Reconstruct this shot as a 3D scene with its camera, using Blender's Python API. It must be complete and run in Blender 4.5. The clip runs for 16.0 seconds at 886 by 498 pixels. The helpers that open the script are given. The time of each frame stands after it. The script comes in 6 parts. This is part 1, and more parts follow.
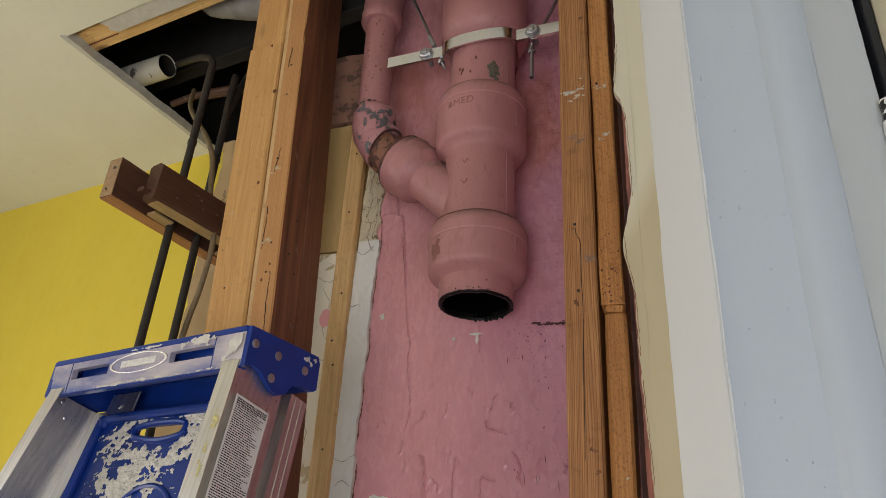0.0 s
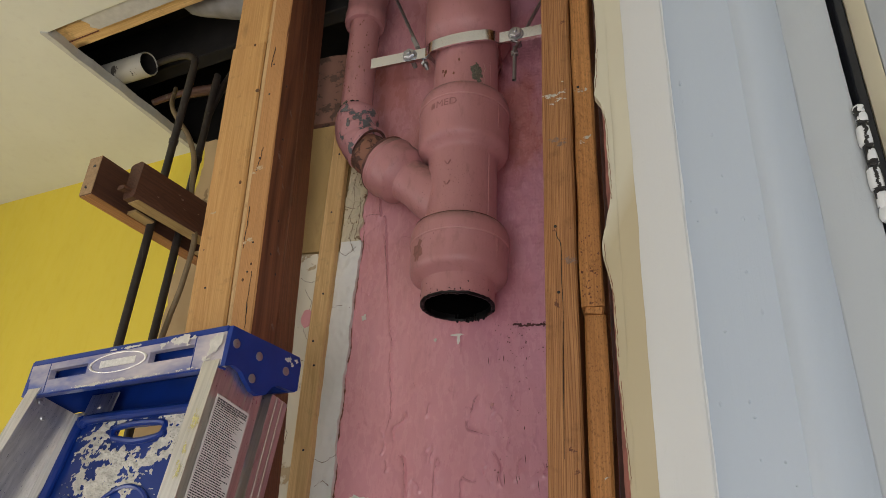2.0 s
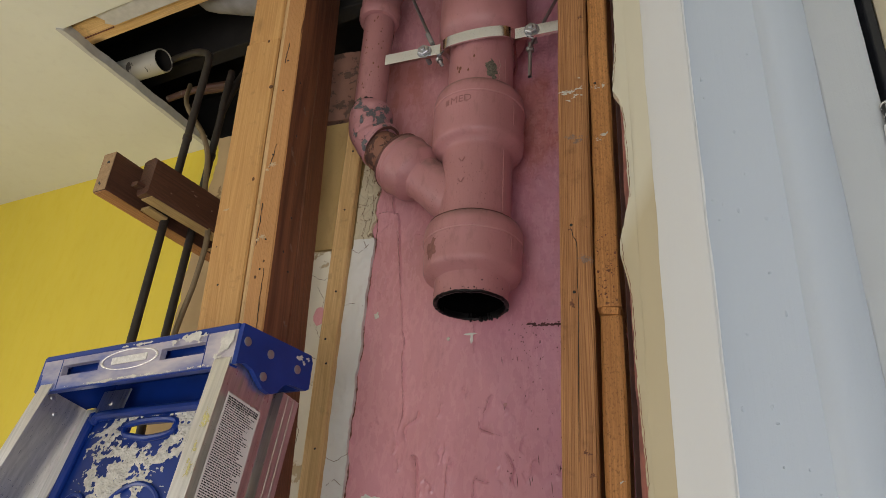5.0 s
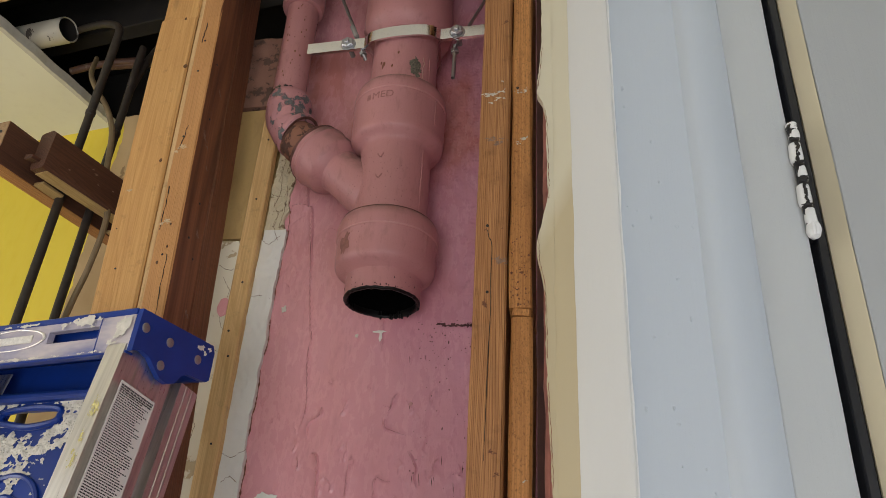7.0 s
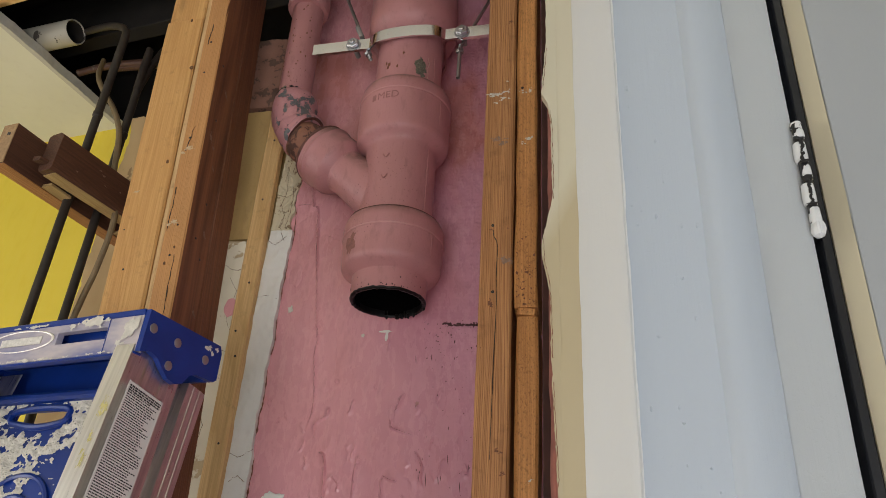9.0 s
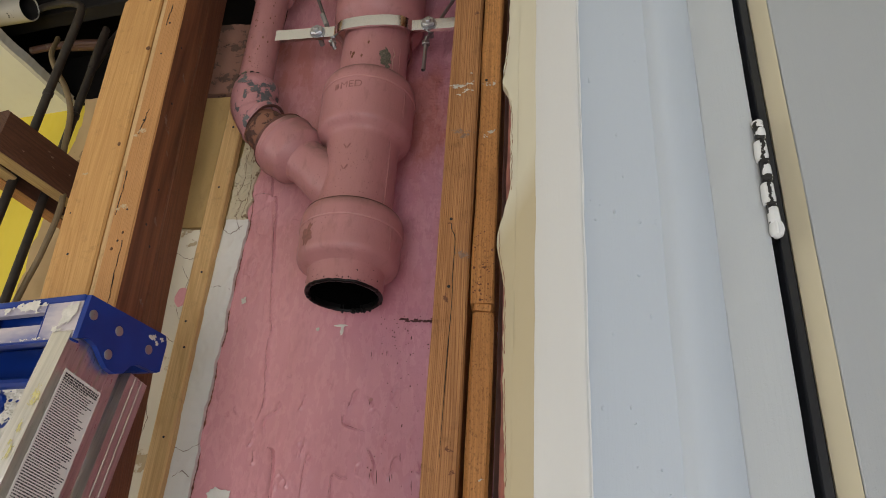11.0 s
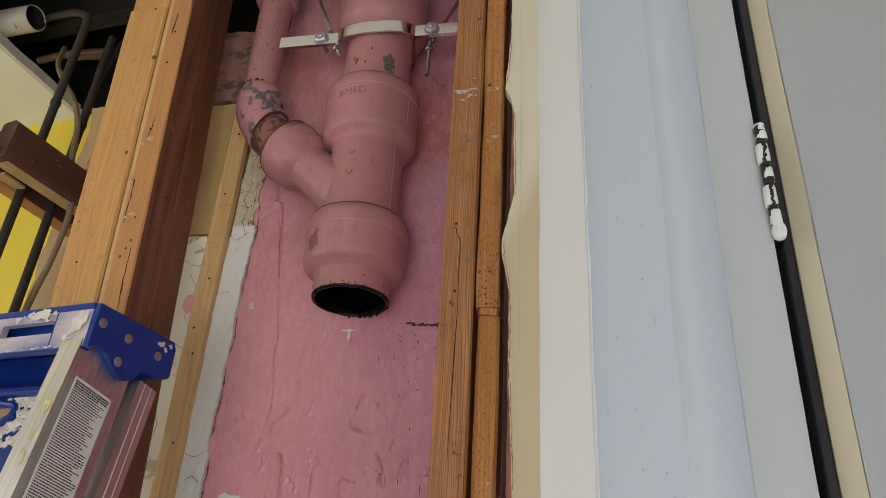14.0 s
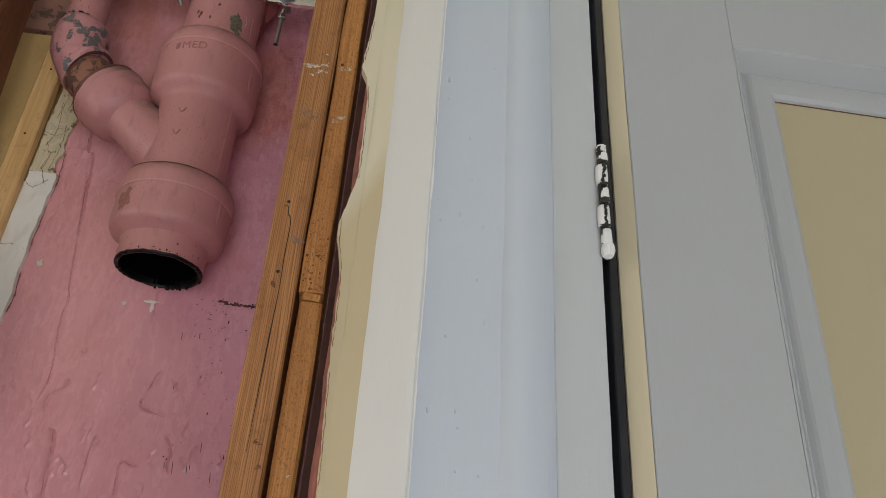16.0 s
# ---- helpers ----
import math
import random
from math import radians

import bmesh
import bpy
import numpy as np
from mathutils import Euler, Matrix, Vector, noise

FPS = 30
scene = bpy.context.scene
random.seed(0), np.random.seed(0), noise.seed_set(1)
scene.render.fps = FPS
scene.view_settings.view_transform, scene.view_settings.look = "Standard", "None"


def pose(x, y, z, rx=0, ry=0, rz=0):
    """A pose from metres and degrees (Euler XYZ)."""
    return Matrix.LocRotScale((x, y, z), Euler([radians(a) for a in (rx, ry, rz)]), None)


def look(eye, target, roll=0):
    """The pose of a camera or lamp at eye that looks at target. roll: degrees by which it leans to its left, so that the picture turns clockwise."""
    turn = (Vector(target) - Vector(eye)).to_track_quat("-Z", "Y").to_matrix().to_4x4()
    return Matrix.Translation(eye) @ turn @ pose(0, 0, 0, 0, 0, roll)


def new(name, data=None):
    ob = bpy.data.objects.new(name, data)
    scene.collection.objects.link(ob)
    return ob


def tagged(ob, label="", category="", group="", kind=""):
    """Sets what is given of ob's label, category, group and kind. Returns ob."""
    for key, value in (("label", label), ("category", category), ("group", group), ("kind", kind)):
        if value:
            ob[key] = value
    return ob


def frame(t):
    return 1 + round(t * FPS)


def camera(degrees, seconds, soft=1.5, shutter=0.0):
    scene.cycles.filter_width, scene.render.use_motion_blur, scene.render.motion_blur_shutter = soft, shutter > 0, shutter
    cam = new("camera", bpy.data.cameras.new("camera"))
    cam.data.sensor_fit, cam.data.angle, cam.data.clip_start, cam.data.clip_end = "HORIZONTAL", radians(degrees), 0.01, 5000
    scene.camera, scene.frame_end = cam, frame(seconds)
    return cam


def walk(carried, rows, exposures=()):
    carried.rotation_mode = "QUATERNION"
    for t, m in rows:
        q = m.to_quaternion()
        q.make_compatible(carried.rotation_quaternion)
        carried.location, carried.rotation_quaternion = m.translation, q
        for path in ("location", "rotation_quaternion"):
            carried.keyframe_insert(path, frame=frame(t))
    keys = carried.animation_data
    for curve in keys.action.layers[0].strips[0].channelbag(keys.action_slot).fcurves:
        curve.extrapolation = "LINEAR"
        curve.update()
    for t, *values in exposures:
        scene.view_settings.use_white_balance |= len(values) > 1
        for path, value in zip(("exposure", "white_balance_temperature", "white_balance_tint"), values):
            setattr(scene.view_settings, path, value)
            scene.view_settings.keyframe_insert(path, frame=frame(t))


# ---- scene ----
cam = camera(62.57, 16.0, 0.8, 0.5)
PATH = [
    (0, 0.0099, -0.0176, 1.3496, 117.32, -3.31, 17.80),
    (0.5, 0.0102, -0.0141, 1.3528, 117.16, -3.22, 17.33),
    (1, 0.0135, -0.0198, 1.3508, 117.37, -2.84, 15.88),
    (1.5, 0.0150, -0.0196, 1.3502, 117.39, -2.90, 16.03),
    (2, 0.0125, -0.0209, 1.3482, 117.46, -3.00, 16.44),
    (2.5, 0.0128, -0.0203, 1.3491, 117.40, -3.17, 16.76),
    (3, 0.0129, -0.0216, 1.3482, 117.45, -3.12, 16.80),
    (5.5, 0.0057, -0.0088, 1.3550, 117.18, -3.86, 17.28),
    (5.6, 0.0050, -0.0094, 1.3542, 116.58, -3.85, 16.80),
    (5.7, 0.0043, -0.0101, 1.3534, 118.00, -3.84, 12.00),
    (5.8, 0.0035, -0.0107, 1.3526, 117.95, -3.83, 9.33),
    (5.9, 0.0028, -0.0114, 1.3518, 117.60, -3.80, 8.50),
    (6, 0.0021, -0.0120, 1.3510, 118.08, -3.79, 8.45),
    (6.5, 0.0008, 0.0012, 1.3528, 118.18, -3.25, 9.46),
    (7, -0.0000, 0.0000, 1.3500, 117.96, -3.36, 9.50),
    (7.5, -0.0002, -0.0023, 1.3490, 117.85, -3.38, 9.69),
    (8, -0.0003, -0.0043, 1.3499, 117.85, -3.50, 9.83),
    (8.5, 0.0022, -0.0057, 1.3508, 117.85, -3.40, 9.90),
    (9, 0.0013, -0.0030, 1.3495, 117.87, -3.40, 10.02),
    (11.5, 0.0091, 0.0236, 1.3558, 118.05, -3.68, 6.44),
    (12, 0.0040, 0.0109, 1.3567, 118.33, -3.59, 6.85),
    (12.5, 0.0118, 0.0199, 1.3559, 118.02, -3.38, 6.71),
    (13, 0.0105, 0.0176, 1.3547, 117.90, -3.38, 6.66),
    (13.5, 0.0110, 0.0146, 1.3542, 118.02, -3.26, 6.95),
    (14, 0.0098, 0.0149, 1.3538, 118.13, -3.30, 7.53),
    (14.5, 0.0040, 0.0343, 1.3582, 118.28, -3.09, 2.79),
    (14.6, 0.0033, 0.0351, 1.3581, 118.40, -3.66, -1.90),
    (14.7, 0.0026, 0.0359, 1.3581, 118.25, -3.85, -3.43),
    (14.8, 0.0020, 0.0366, 1.3581, 118.27, -3.91, -3.92),
    (15, 0.0006, 0.0382, 1.3580, 118.40, -3.98, -4.69),
    (15.5, -0.0003, 0.0438, 1.3592, 118.70, -3.74, -7.51),
    (16, -0.0019, 0.0432, 1.3598, 118.67, -3.32, -8.29),
]
walk(cam, [(t, pose(*p)) for t, *p in PATH], exposures=((0.0, -0.10), (5.5, -0.10), (6.5, 0.0), (9.0, 0.02), (14.0, 0.0), (16.0, -0.04)))

# ---- light ----
world = bpy.data.worlds.new("sky")
scene.world = world
world.use_nodes = True
wn = world.node_tree.nodes
sky = wn.new("ShaderNodeTexSky")
sky.sky_type = "NISHITA"
sky.sun_disc = False
sky.sun_elevation, sky.sun_rotation = radians(38), radians(200)
wn["Background"].inputs["Strength"].default_value = 0.12
world.node_tree.links.new(sky.outputs["Color"], wn["Background"].inputs["Color"])

sun = new("sun", bpy.data.lights.new("sun", "SUN"))
sun.data.energy, sun.data.angle, sun.data.color = 3.0, radians(0.5), (1.0, 0.95, 0.88)
sun.matrix_world = look((6, -8, 9), (0, 2.4, 1.0))


def assumed_window_lamp(name, m, w, h, power, color):
    lamp = new(name, bpy.data.lights.new(name, "AREA"))
    lamp.data.shape, lamp.data.size, lamp.data.size_y = "RECTANGLE", w, h
    lamp.data.energy, lamp.data.color = power, color
    lamp.matrix_world = m
    return lamp


# area lamps for daylight through assumed, unseen windows, two low behind and one beside
assumed_window_lamp("daylight_centre", look((-0.10, -1.56, 0.62), (-0.3, 1.0, 1.5)), 0.9, 1.1, 21, (1.0, 0.955, 0.95))
assumed_window_lamp("daylight_right", look((1.00, -1.56, 0.62), (-0.5, 1.0, 1.5)), 0.9, 1.1, 14, (0.74, 0.85, 1.0))
assumed_window_lamp("daylight_left", look((-2.74, -0.2, 1.30), (-0.6, 1.0, 1.6)), 1.1, 1.2, 19, (1.0, 0.955, 0.91))


# ---- materials ----
def mat(name, rough=0.6, metal=0.0):
    m = bpy.data.materials.new(name)
    m.use_nodes = True
    b = m.node_tree.nodes["Principled BSDF"]
    b.inputs["Roughness"].default_value, b.inputs["Metallic"].default_value = rough, metal
    return m, m.node_tree, b


def node(nt, kind, **inputs):
    n = nt.nodes.new("ShaderNode" + kind)
    for k, v in inputs.items():
        n.inputs[k.replace("_", " ")].default_value = v
    return n


def coords(nt, scale=(1, 1, 1), world_space=False):
    """Metres of the object, or of the place for large surfaces."""
    if world_space:
        c = node(nt, "NewGeometry").outputs["Position"]
    else:
        c = node(nt, "TexCoord").outputs["Object"]
        info = node(nt, "ObjectInfo")
        add = nt.nodes.new("ShaderNodeVectorMath")
        add.operation = "MULTIPLY_ADD"
        comb = node(nt, "CombineXYZ")
        for k in range(3):
            nt.links.new(info.outputs["Random"], comb.inputs[k])
        add.inputs[1].default_value = (7.0, 3.0, 5.0)
        nt.links.new(comb.outputs[0], add.inputs[0])
        nt.links.new(c, add.inputs[2])
        c = add.outputs[0]
    mp = node(nt, "Mapping", Scale=scale)
    nt.links.new(c, mp.inputs["Vector"])
    return mp.outputs["Vector"]


def noise_tex(nt, vec, scale, detail=4.0, rough=0.55, dist=0.0):
    n = node(nt, "TexNoise", Scale=scale, Detail=detail, Roughness=rough, Distortion=dist)
    nt.links.new(vec, n.inputs["Vector"])
    return n.outputs["Fac"]


def ramp(nt, fac, stops):
    r = nt.nodes.new("ShaderNodeValToRGB")
    els = r.color_ramp.elements
    while len(els) < len(stops):
        els.new(0.5)
    for e, (p, c) in zip(els, stops):
        e.position = p
        e.color = (*c, 1) if len(c) == 3 else c
    nt.links.new(fac, r.inputs["Fac"])
    return r.outputs["Color"]


def mix(nt, fac, a, b, mode="MIX"):
    m = nt.nodes.new("ShaderNodeMix")
    m.data_type, m.blend_type = "RGBA", mode
    for sock, v in ((m.inputs[0], fac), (m.inputs[6], a), (m.inputs[7], b)):
        if isinstance(v, (int, float)):
            sock.default_value = v
        elif isinstance(v, tuple):
            sock.default_value = (*v, 1) if len(v) == 3 else v
        else:
            nt.links.new(v, sock)
    return m.outputs[2]


def bump(nt, b, height, strength, dist=0.002):
    n = node(nt, "Bump", Strength=strength, Distance=dist)
    nt.links.new(height, n.inputs["Height"])
    nt.links.new(n.outputs["Normal"], b.inputs["Normal"])


def wood(name, light, dark, rough=0.65, saw=False, rings=24.0, contrast=0.55, straight=0.0, knotty=1.0):
    """Sawn softwood, the grain along the piece's own z: year rings, pores, stains and knots."""
    m, nt, b = mat(name, rough)
    field = noise_tex(nt, coords(nt, (11, 11, 0.75)), 1.0, 1.5, 0.4, 0.35)
    times = nt.nodes.new("ShaderNodeMath")
    times.operation = "MULTIPLY"
    times.inputs[1].default_value = rings
    nt.links.new(field, times.inputs[0])
    saw_tooth = nt.nodes.new("ShaderNodeMath")
    saw_tooth.operation = "FRACT"
    nt.links.new(times.outputs[0], saw_tooth.inputs[0])
    band = saw_tooth.outputs[0]
    if straight:
        lines = node(nt, "TexWave", Scale=straight, Distortion=26.0, Detail=3.0, Detail_Scale=0.35)
        lines.wave_profile, lines.bands_direction = "SAW", "X"
        nt.links.new(coords(nt, (1, 0.3, 0.045)), lines.inputs["Vector"])
        band = lines.outputs["Fac"]
    late = ramp(nt, band, [(0.0, (0.25,) * 3), (0.10, (0.0,) * 3), (0.55, (0.18,) * 3), (0.94, (1.0,) * 3), (1.0, (0.3,) * 3)])
    patchy = noise_tex(nt, coords(nt, (40, 40, 3)), 1.0, 3)
    late = mix(nt, 1.0, late, ramp(nt, patchy, [(0.3, (0.45,) * 3), (0.6, (1.0,) * 3)]), "MULTIPLY")
    fine = noise_tex(nt, coords(nt, (420, 420, 6)), 1.0, 4, 0.65)
    big = noise_tex(nt, coords(nt, (16, 16, 2.4)), 1.0, 5, 0.6)
    blot = noise_tex(nt, coords(nt, (1, 1, 1)), 42.0, 5, 0.65)
    midc = tuple(0.5 * a + 0.5 * d for a, d in zip(light, dark))
    c = ramp(nt, big, [(0.30, midc), (0.62, light)])
    c = mix(nt, mix(nt, 1.0, late, (contrast, contrast, contrast), "MULTIPLY"), c, dark)
    c = mix(nt, ramp(nt, fine, [(0.40, (0.55,) * 3), (0.62, (0.0,) * 3)]), c, dark)
    c = mix(nt, ramp(nt, blot, [(0.58, (0.0,) * 3), (0.78, (0.5,) * 3)]), c, tuple(0.45 * x for x in dark))
    knots = node(nt, "TexVoronoi", Scale=1.0)
    nt.links.new(coords(nt, (15, 15, 5)), knots.inputs["Vector"])
    c = mix(nt, ramp(nt, knots.outputs["Distance"], [(0.05, (0.85 * knotty,) * 3), (0.16, (0.0,) * 3)]), c, tuple(0.3 * x for x in dark))
    nt.links.new(c, b.inputs["Base Color"])
    h = mix(nt, 0.6, late, fine)
    if saw:
        w = node(nt, "TexWave", Scale=34.0, Distortion=6.0, Detail=3.0)
        w.bands_direction = "DIAGONAL"
        nt.links.new(coords(nt), w.inputs["Vector"])
        pit = noise_tex(nt, coords(nt, (1, 1, 0.6)), 420.0, 3, 0.7)
        h = mix(nt, 0.6, mix(nt, 0.5, h, w.outputs["Fac"]), pit)
        nt.links.new(mix(nt, ramp(nt, pit, [(0.54, (0.0,) * 3), (0.66, (0.55,) * 3)]), c, tuple(0.4 * x for x in dark)), b.inputs["Base Color"])
    bump(nt, b, h, 0.6, 0.0018)
    return m


def painted(name, color, rough=0.45, grime=(0.25, 0.2, 0.15), dirt=0.25, lump=0.25, scale=1.0, even=False):
    """Brush-painted surface: blotches, brush marks, dirt and slightly lumpy coats."""
    m, nt, b = mat(name, rough)
    v = coords(nt, (1, 1, 0.35), True)
    big = noise_tex(nt, v, 5.0 * scale, 4)
    mid = noise_tex(nt, v, 38.0 * scale, 5, 0.65)
    brush = noise_tex(nt, coords(nt, (1, 1, 0.06), True), 150.0 * scale, 4, 0.6)
    fine = noise_tex(nt, coords(nt, (1, 1, 1), True), 240.0 * scale, 3, 0.7)
    c = mix(nt, ramp(nt, big, [(0.35, (0.0,) * 3), (0.8, (min(1, dirt * 2),) * 3)]), color, tuple(x * g for x, g in zip(color, (0.80, 0.78, 0.74))))
    c = mix(nt, ramp(nt, mid, [(0.55, (0.0,) * 3), (0.8, (dirt,) * 3)]), c, grime)
    c = mix(nt, ramp(nt, fine, [(0.60, (0.0,) * 3), (0.78, (dirt,) * 3)]), c, grime)
    nt.links.new(c, b.inputs["Base Color"])
    lo, hi = (0.96, 1.08) if even else (0.8, 1.35)
    r = ramp(nt, mid, [(0.3, (rough * lo,) * 3), (0.75, (min(1.0, rough * hi),) * 3)])
    nt.links.new(r, b.inputs["Roughness"])
    if even:
        ridge = ramp(nt, fine, [(0.55, (0.5,) * 3), (0.85, (1.0,) * 3)])
        base = mix(nt, 0.55, big, brush) if lump < 0.6 else mix(nt, 0.3, mid, brush)
        bump(nt, b, mix(nt, 0.22, base, ridge), lump, 0.0022)
        return m
    h = mix(nt, 0.4, mix(nt, 0.5, big, mid), brush)
    h = mix(nt, 0.25, h, fine)
    bump(nt, b, h, lump, 0.004)
    return m


def peeling(name, color, under, amount, rough=0.7, scale=26.0, lump=0.6):
    """Paint flaking off: patches of the coat below, with raised edges."""
    m, nt, b = mat(name, rough)
    v = coords(nt, (1, 1, 1), True)
    n = noise_tex(nt, v, scale, 5, 0.65, 0.3)
    grain = noise_tex(nt, v, scale * 6, 4, 0.6)
    tone = noise_tex(nt, v, 4.0, 3)
    c = mix(nt, ramp(nt, tone, [(0.3, (0.0,) * 3), (0.75, (0.6,) * 3)]), color, tuple(0.78 * x for x in color))
    mask = ramp(nt, n, [(amount - 0.012, (1.0,) * 3), (amount + 0.012, (0.0,) * 3)])
    c = mix(nt, mask, c, mix(nt, grain, under, tuple(0.6 * x for x in under)))
    nt.links.new(c, b.inputs["Base Color"])
    bump(nt, b, mix(nt, 0.35, mask, grain), lump, -0.002)
    return m


def metal(name, color, rough=0.3, streak=(1, 1, 40), relief=0.12, share=1.0):
    m, nt, b = mat(name, rough, share)
    s = noise_tex(nt, coords(nt, streak), 6.0, 4)
    nt.links.new(ramp(nt, s, [(0.3, tuple((0.75 if relief else 0.95) * x for x in color)), (0.7, color)]), b.inputs["Base Color"])
    lo = 0.7 if relief else 0.97
    nt.links.new(ramp(nt, noise_tex(nt, coords(nt, streak), 30 if max(streak) > 1 else 60, 4), [(0.3, (rough * lo,) * 3), (0.75, (min(1, rough * (1.6 if relief else 1.08)),) * 3)]), b.inputs["Roughness"])
    if relief:
        bump(nt, b, s, relief, 0.001)
    return m


def plain(name, color, rough=0.6, vary=0.3, scale=30.0, lump=0.2):
    m, nt, b = mat(name, rough)
    n = noise_tex(nt, coords(nt), scale, 4)
    nt.links.new(ramp(nt, n, [(0.3, tuple((1 - vary) * x for x in color)), (0.7, color)]), b.inputs["Base Color"])
    bump(nt, b, n, lump, 0.002)
    return m


PINE = wood("pine_light", (0.68, 0.395, 0.145), (0.46, 0.22, 0.065), rings=14.0, contrast=0.26, knotty=0.4)
PINE_ORANGE = wood("pine_orange", (0.74, 0.36, 0.120), (0.36, 0.140, 0.040), saw=True, contrast=0.25, knotty=0.3)
FIR = wood("fir_brown", (0.57, 0.285, 0.112), (0.24, 0.092, 0.030), contrast=0.80, straight=120.0, knotty=0.1)
OLD = wood("old_red_brown_wood", (0.265, 0.105, 0.048), (0.105, 0.038, 0.018), 0.6)
LATH = wood("batten_pine", (0.86, 0.60, 0.28), (0.55, 0.31, 0.11), contrast=0.4)
PLATE_WOOD = wood("dark_plate_timber", (0.135, 0.056, 0.030), (0.050, 0.019, 0.011), 0.6)
TAN = wood("old_tan_board", (0.50, 0.36, 0.16), (0.30, 0.18, 0.07))
def specked(m, dark, scale, amount):
    """Adds short dark runs and pits to a paint."""
    nt = m.node_tree
    b = nt.nodes["Principled BSDF"]
    base = b.inputs["Base Color"].links[0].from_socket
    vor = node(nt, "TexVoronoi", Scale=scale)
    nt.links.new(coords(nt, (1, 1, 0.45), True), vor.inputs["Vector"])
    pit = ramp(nt, vor.outputs["Distance"], [(0.10, (1.0,) * 3), (0.17, (0.0,) * 3)])
    zone = ramp(nt, noise_tex(nt, coords(nt, (1, 1, 1), True), 7.0, 3), [(amount, (0.0,) * 3), (amount + 0.08, (1.0,) * 3)])
    nt.links.new(mix(nt, mix(nt, 1.0, pit, zone, "MULTIPLY"), base, dark), b.inputs["Base Color"])
    return m


PINK = painted("pink_masonry_paint", (0.780, 0.375, 0.410), 0.27, (0.40, 0.135, 0.125), 0.42, 0.8, 1.4, True)


def mauve_light(m, mauve):
    """Cool light painted as drifting mauve towards one side; salmon patches higher up."""
    nt = m.node_tree
    b = nt.nodes["Principled BSDF"]
    base = b.inputs["Base Color"].links[0].from_socket
    sep = node(nt, "SeparateXYZ")
    nt.links.new(coords(nt, (1, 1, 1), True), sep.inputs[0])
    wob = nt.nodes.new("ShaderNodeMath")
    wob.operation = "MULTIPLY_ADD"
    wob.inputs[1].default_value = 0.16
    nt.links.new(noise_tex(nt, coords(nt, (1, 1, 0.6), True), 9.0, 4), wob.inputs[0])
    nt.links.new(sep.outputs["X"], wob.inputs[2])
    span = node(nt, "MapRange", From_Min=-0.36, From_Max=-0.12, To_Max=0.85)
    nt.links.new(wob.outputs[0], span.inputs["Value"])
    nt.links.new(mix(nt, span.outputs["Result"], base, mauve), b.inputs["Base Color"])
    salmon = ramp(nt, noise_tex(nt, coords(nt, (1, 1, 0.7), True), 6.5, 3), [(0.46, (0.0,) * 3), (0.64, (0.75,) * 3)])
    high = node(nt, "MapRange", From_Min=1.85, From_Max=2.25, To_Min=0.15)
    nt.links.new(sep.outputs["Z"], high.inputs["Value"])
    salmon = mix(nt, 1.0, salmon, high.outputs["Result"], "MULTIPLY")
    nt.links.new(mix(nt, salmon, b.inputs["Base Color"].links[0].from_socket, (0.50, 0.190, 0.160)), b.inputs["Base Color"])
    return m


mauve_light(PINK, (0.58, 0.290, 0.390))
PINK_IRON = painted("pink_painted_cast_iron", (0.455, 0.208, 0.214), 0.46, (0.22, 0.100, 0.092), 0.62, 0.5, 1.6, True)


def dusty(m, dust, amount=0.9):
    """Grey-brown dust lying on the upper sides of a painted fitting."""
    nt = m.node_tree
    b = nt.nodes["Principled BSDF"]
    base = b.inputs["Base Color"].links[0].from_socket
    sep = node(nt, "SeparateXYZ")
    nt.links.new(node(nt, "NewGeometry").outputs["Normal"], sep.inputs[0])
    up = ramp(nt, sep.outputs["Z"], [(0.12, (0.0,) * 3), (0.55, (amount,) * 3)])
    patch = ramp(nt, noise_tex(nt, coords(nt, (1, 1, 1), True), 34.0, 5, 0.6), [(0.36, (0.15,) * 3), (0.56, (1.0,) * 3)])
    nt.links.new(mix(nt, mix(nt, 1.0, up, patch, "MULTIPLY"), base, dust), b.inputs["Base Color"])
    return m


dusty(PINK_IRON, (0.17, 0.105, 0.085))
PALER_PINK = painted("paler_pink_paint", (0.52, 0.255, 0.255), 0.42, (0.30, 0.14, 0.13), 0.5, 0.4, 1.6, True)
specked(PINK_IRON, (0.16, 0.06, 0.055), 230.0, 0.54)
PINK_FLAKE = peeling("flaking_pink_paint", (0.50, 0.235, 0.25), (0.15, 0.152, 0.160), 0.455, 0.5, 30.0, 1.0)
specked(PINK_FLAKE, (0.03, 0.02, 0.02), 120.0, 0.47)
RUST = peeling("rusty_iron", (0.27, 0.120, 0.075), (0.12, 0.055, 0.04), 0.47, 0.75, 45.0, 1.0)
TAR = plain("tarry_black_rim", (0.0025, 0.0022, 0.0022), 0.45, 0.5, 90.0, 0.5)
TAR.node_tree.nodes["Principled BSDF"].inputs["Specular IOR Level"].default_value = 0.25
SCALE = plain("bare_scale", (0.20, 0.19, 0.14), 0.85, 0.75, 260.0, 1.0)
STEEL = metal("zinc_plated_steel", (0.93, 0.95, 0.97), 0.15, (1, 1, 1), 0.0)
NUT = metal("zinc_nut", (0.52, 0.53, 0.55), 0.48, (1, 1, 1), 0.0)
ROD = metal("threaded_rod_steel", (0.36, 0.355, 0.35), 0.42, (1, 1, 1), 0.0)
ALU = metal("aluminium", (0.88, 0.845, 0.81), 0.36, (30, 30, 1), 0.06, 1.0)
IRON = plain("black_iron_pipe", (0.030, 0.022, 0.017), 0.55, 0.5, 60.0, 0.4)
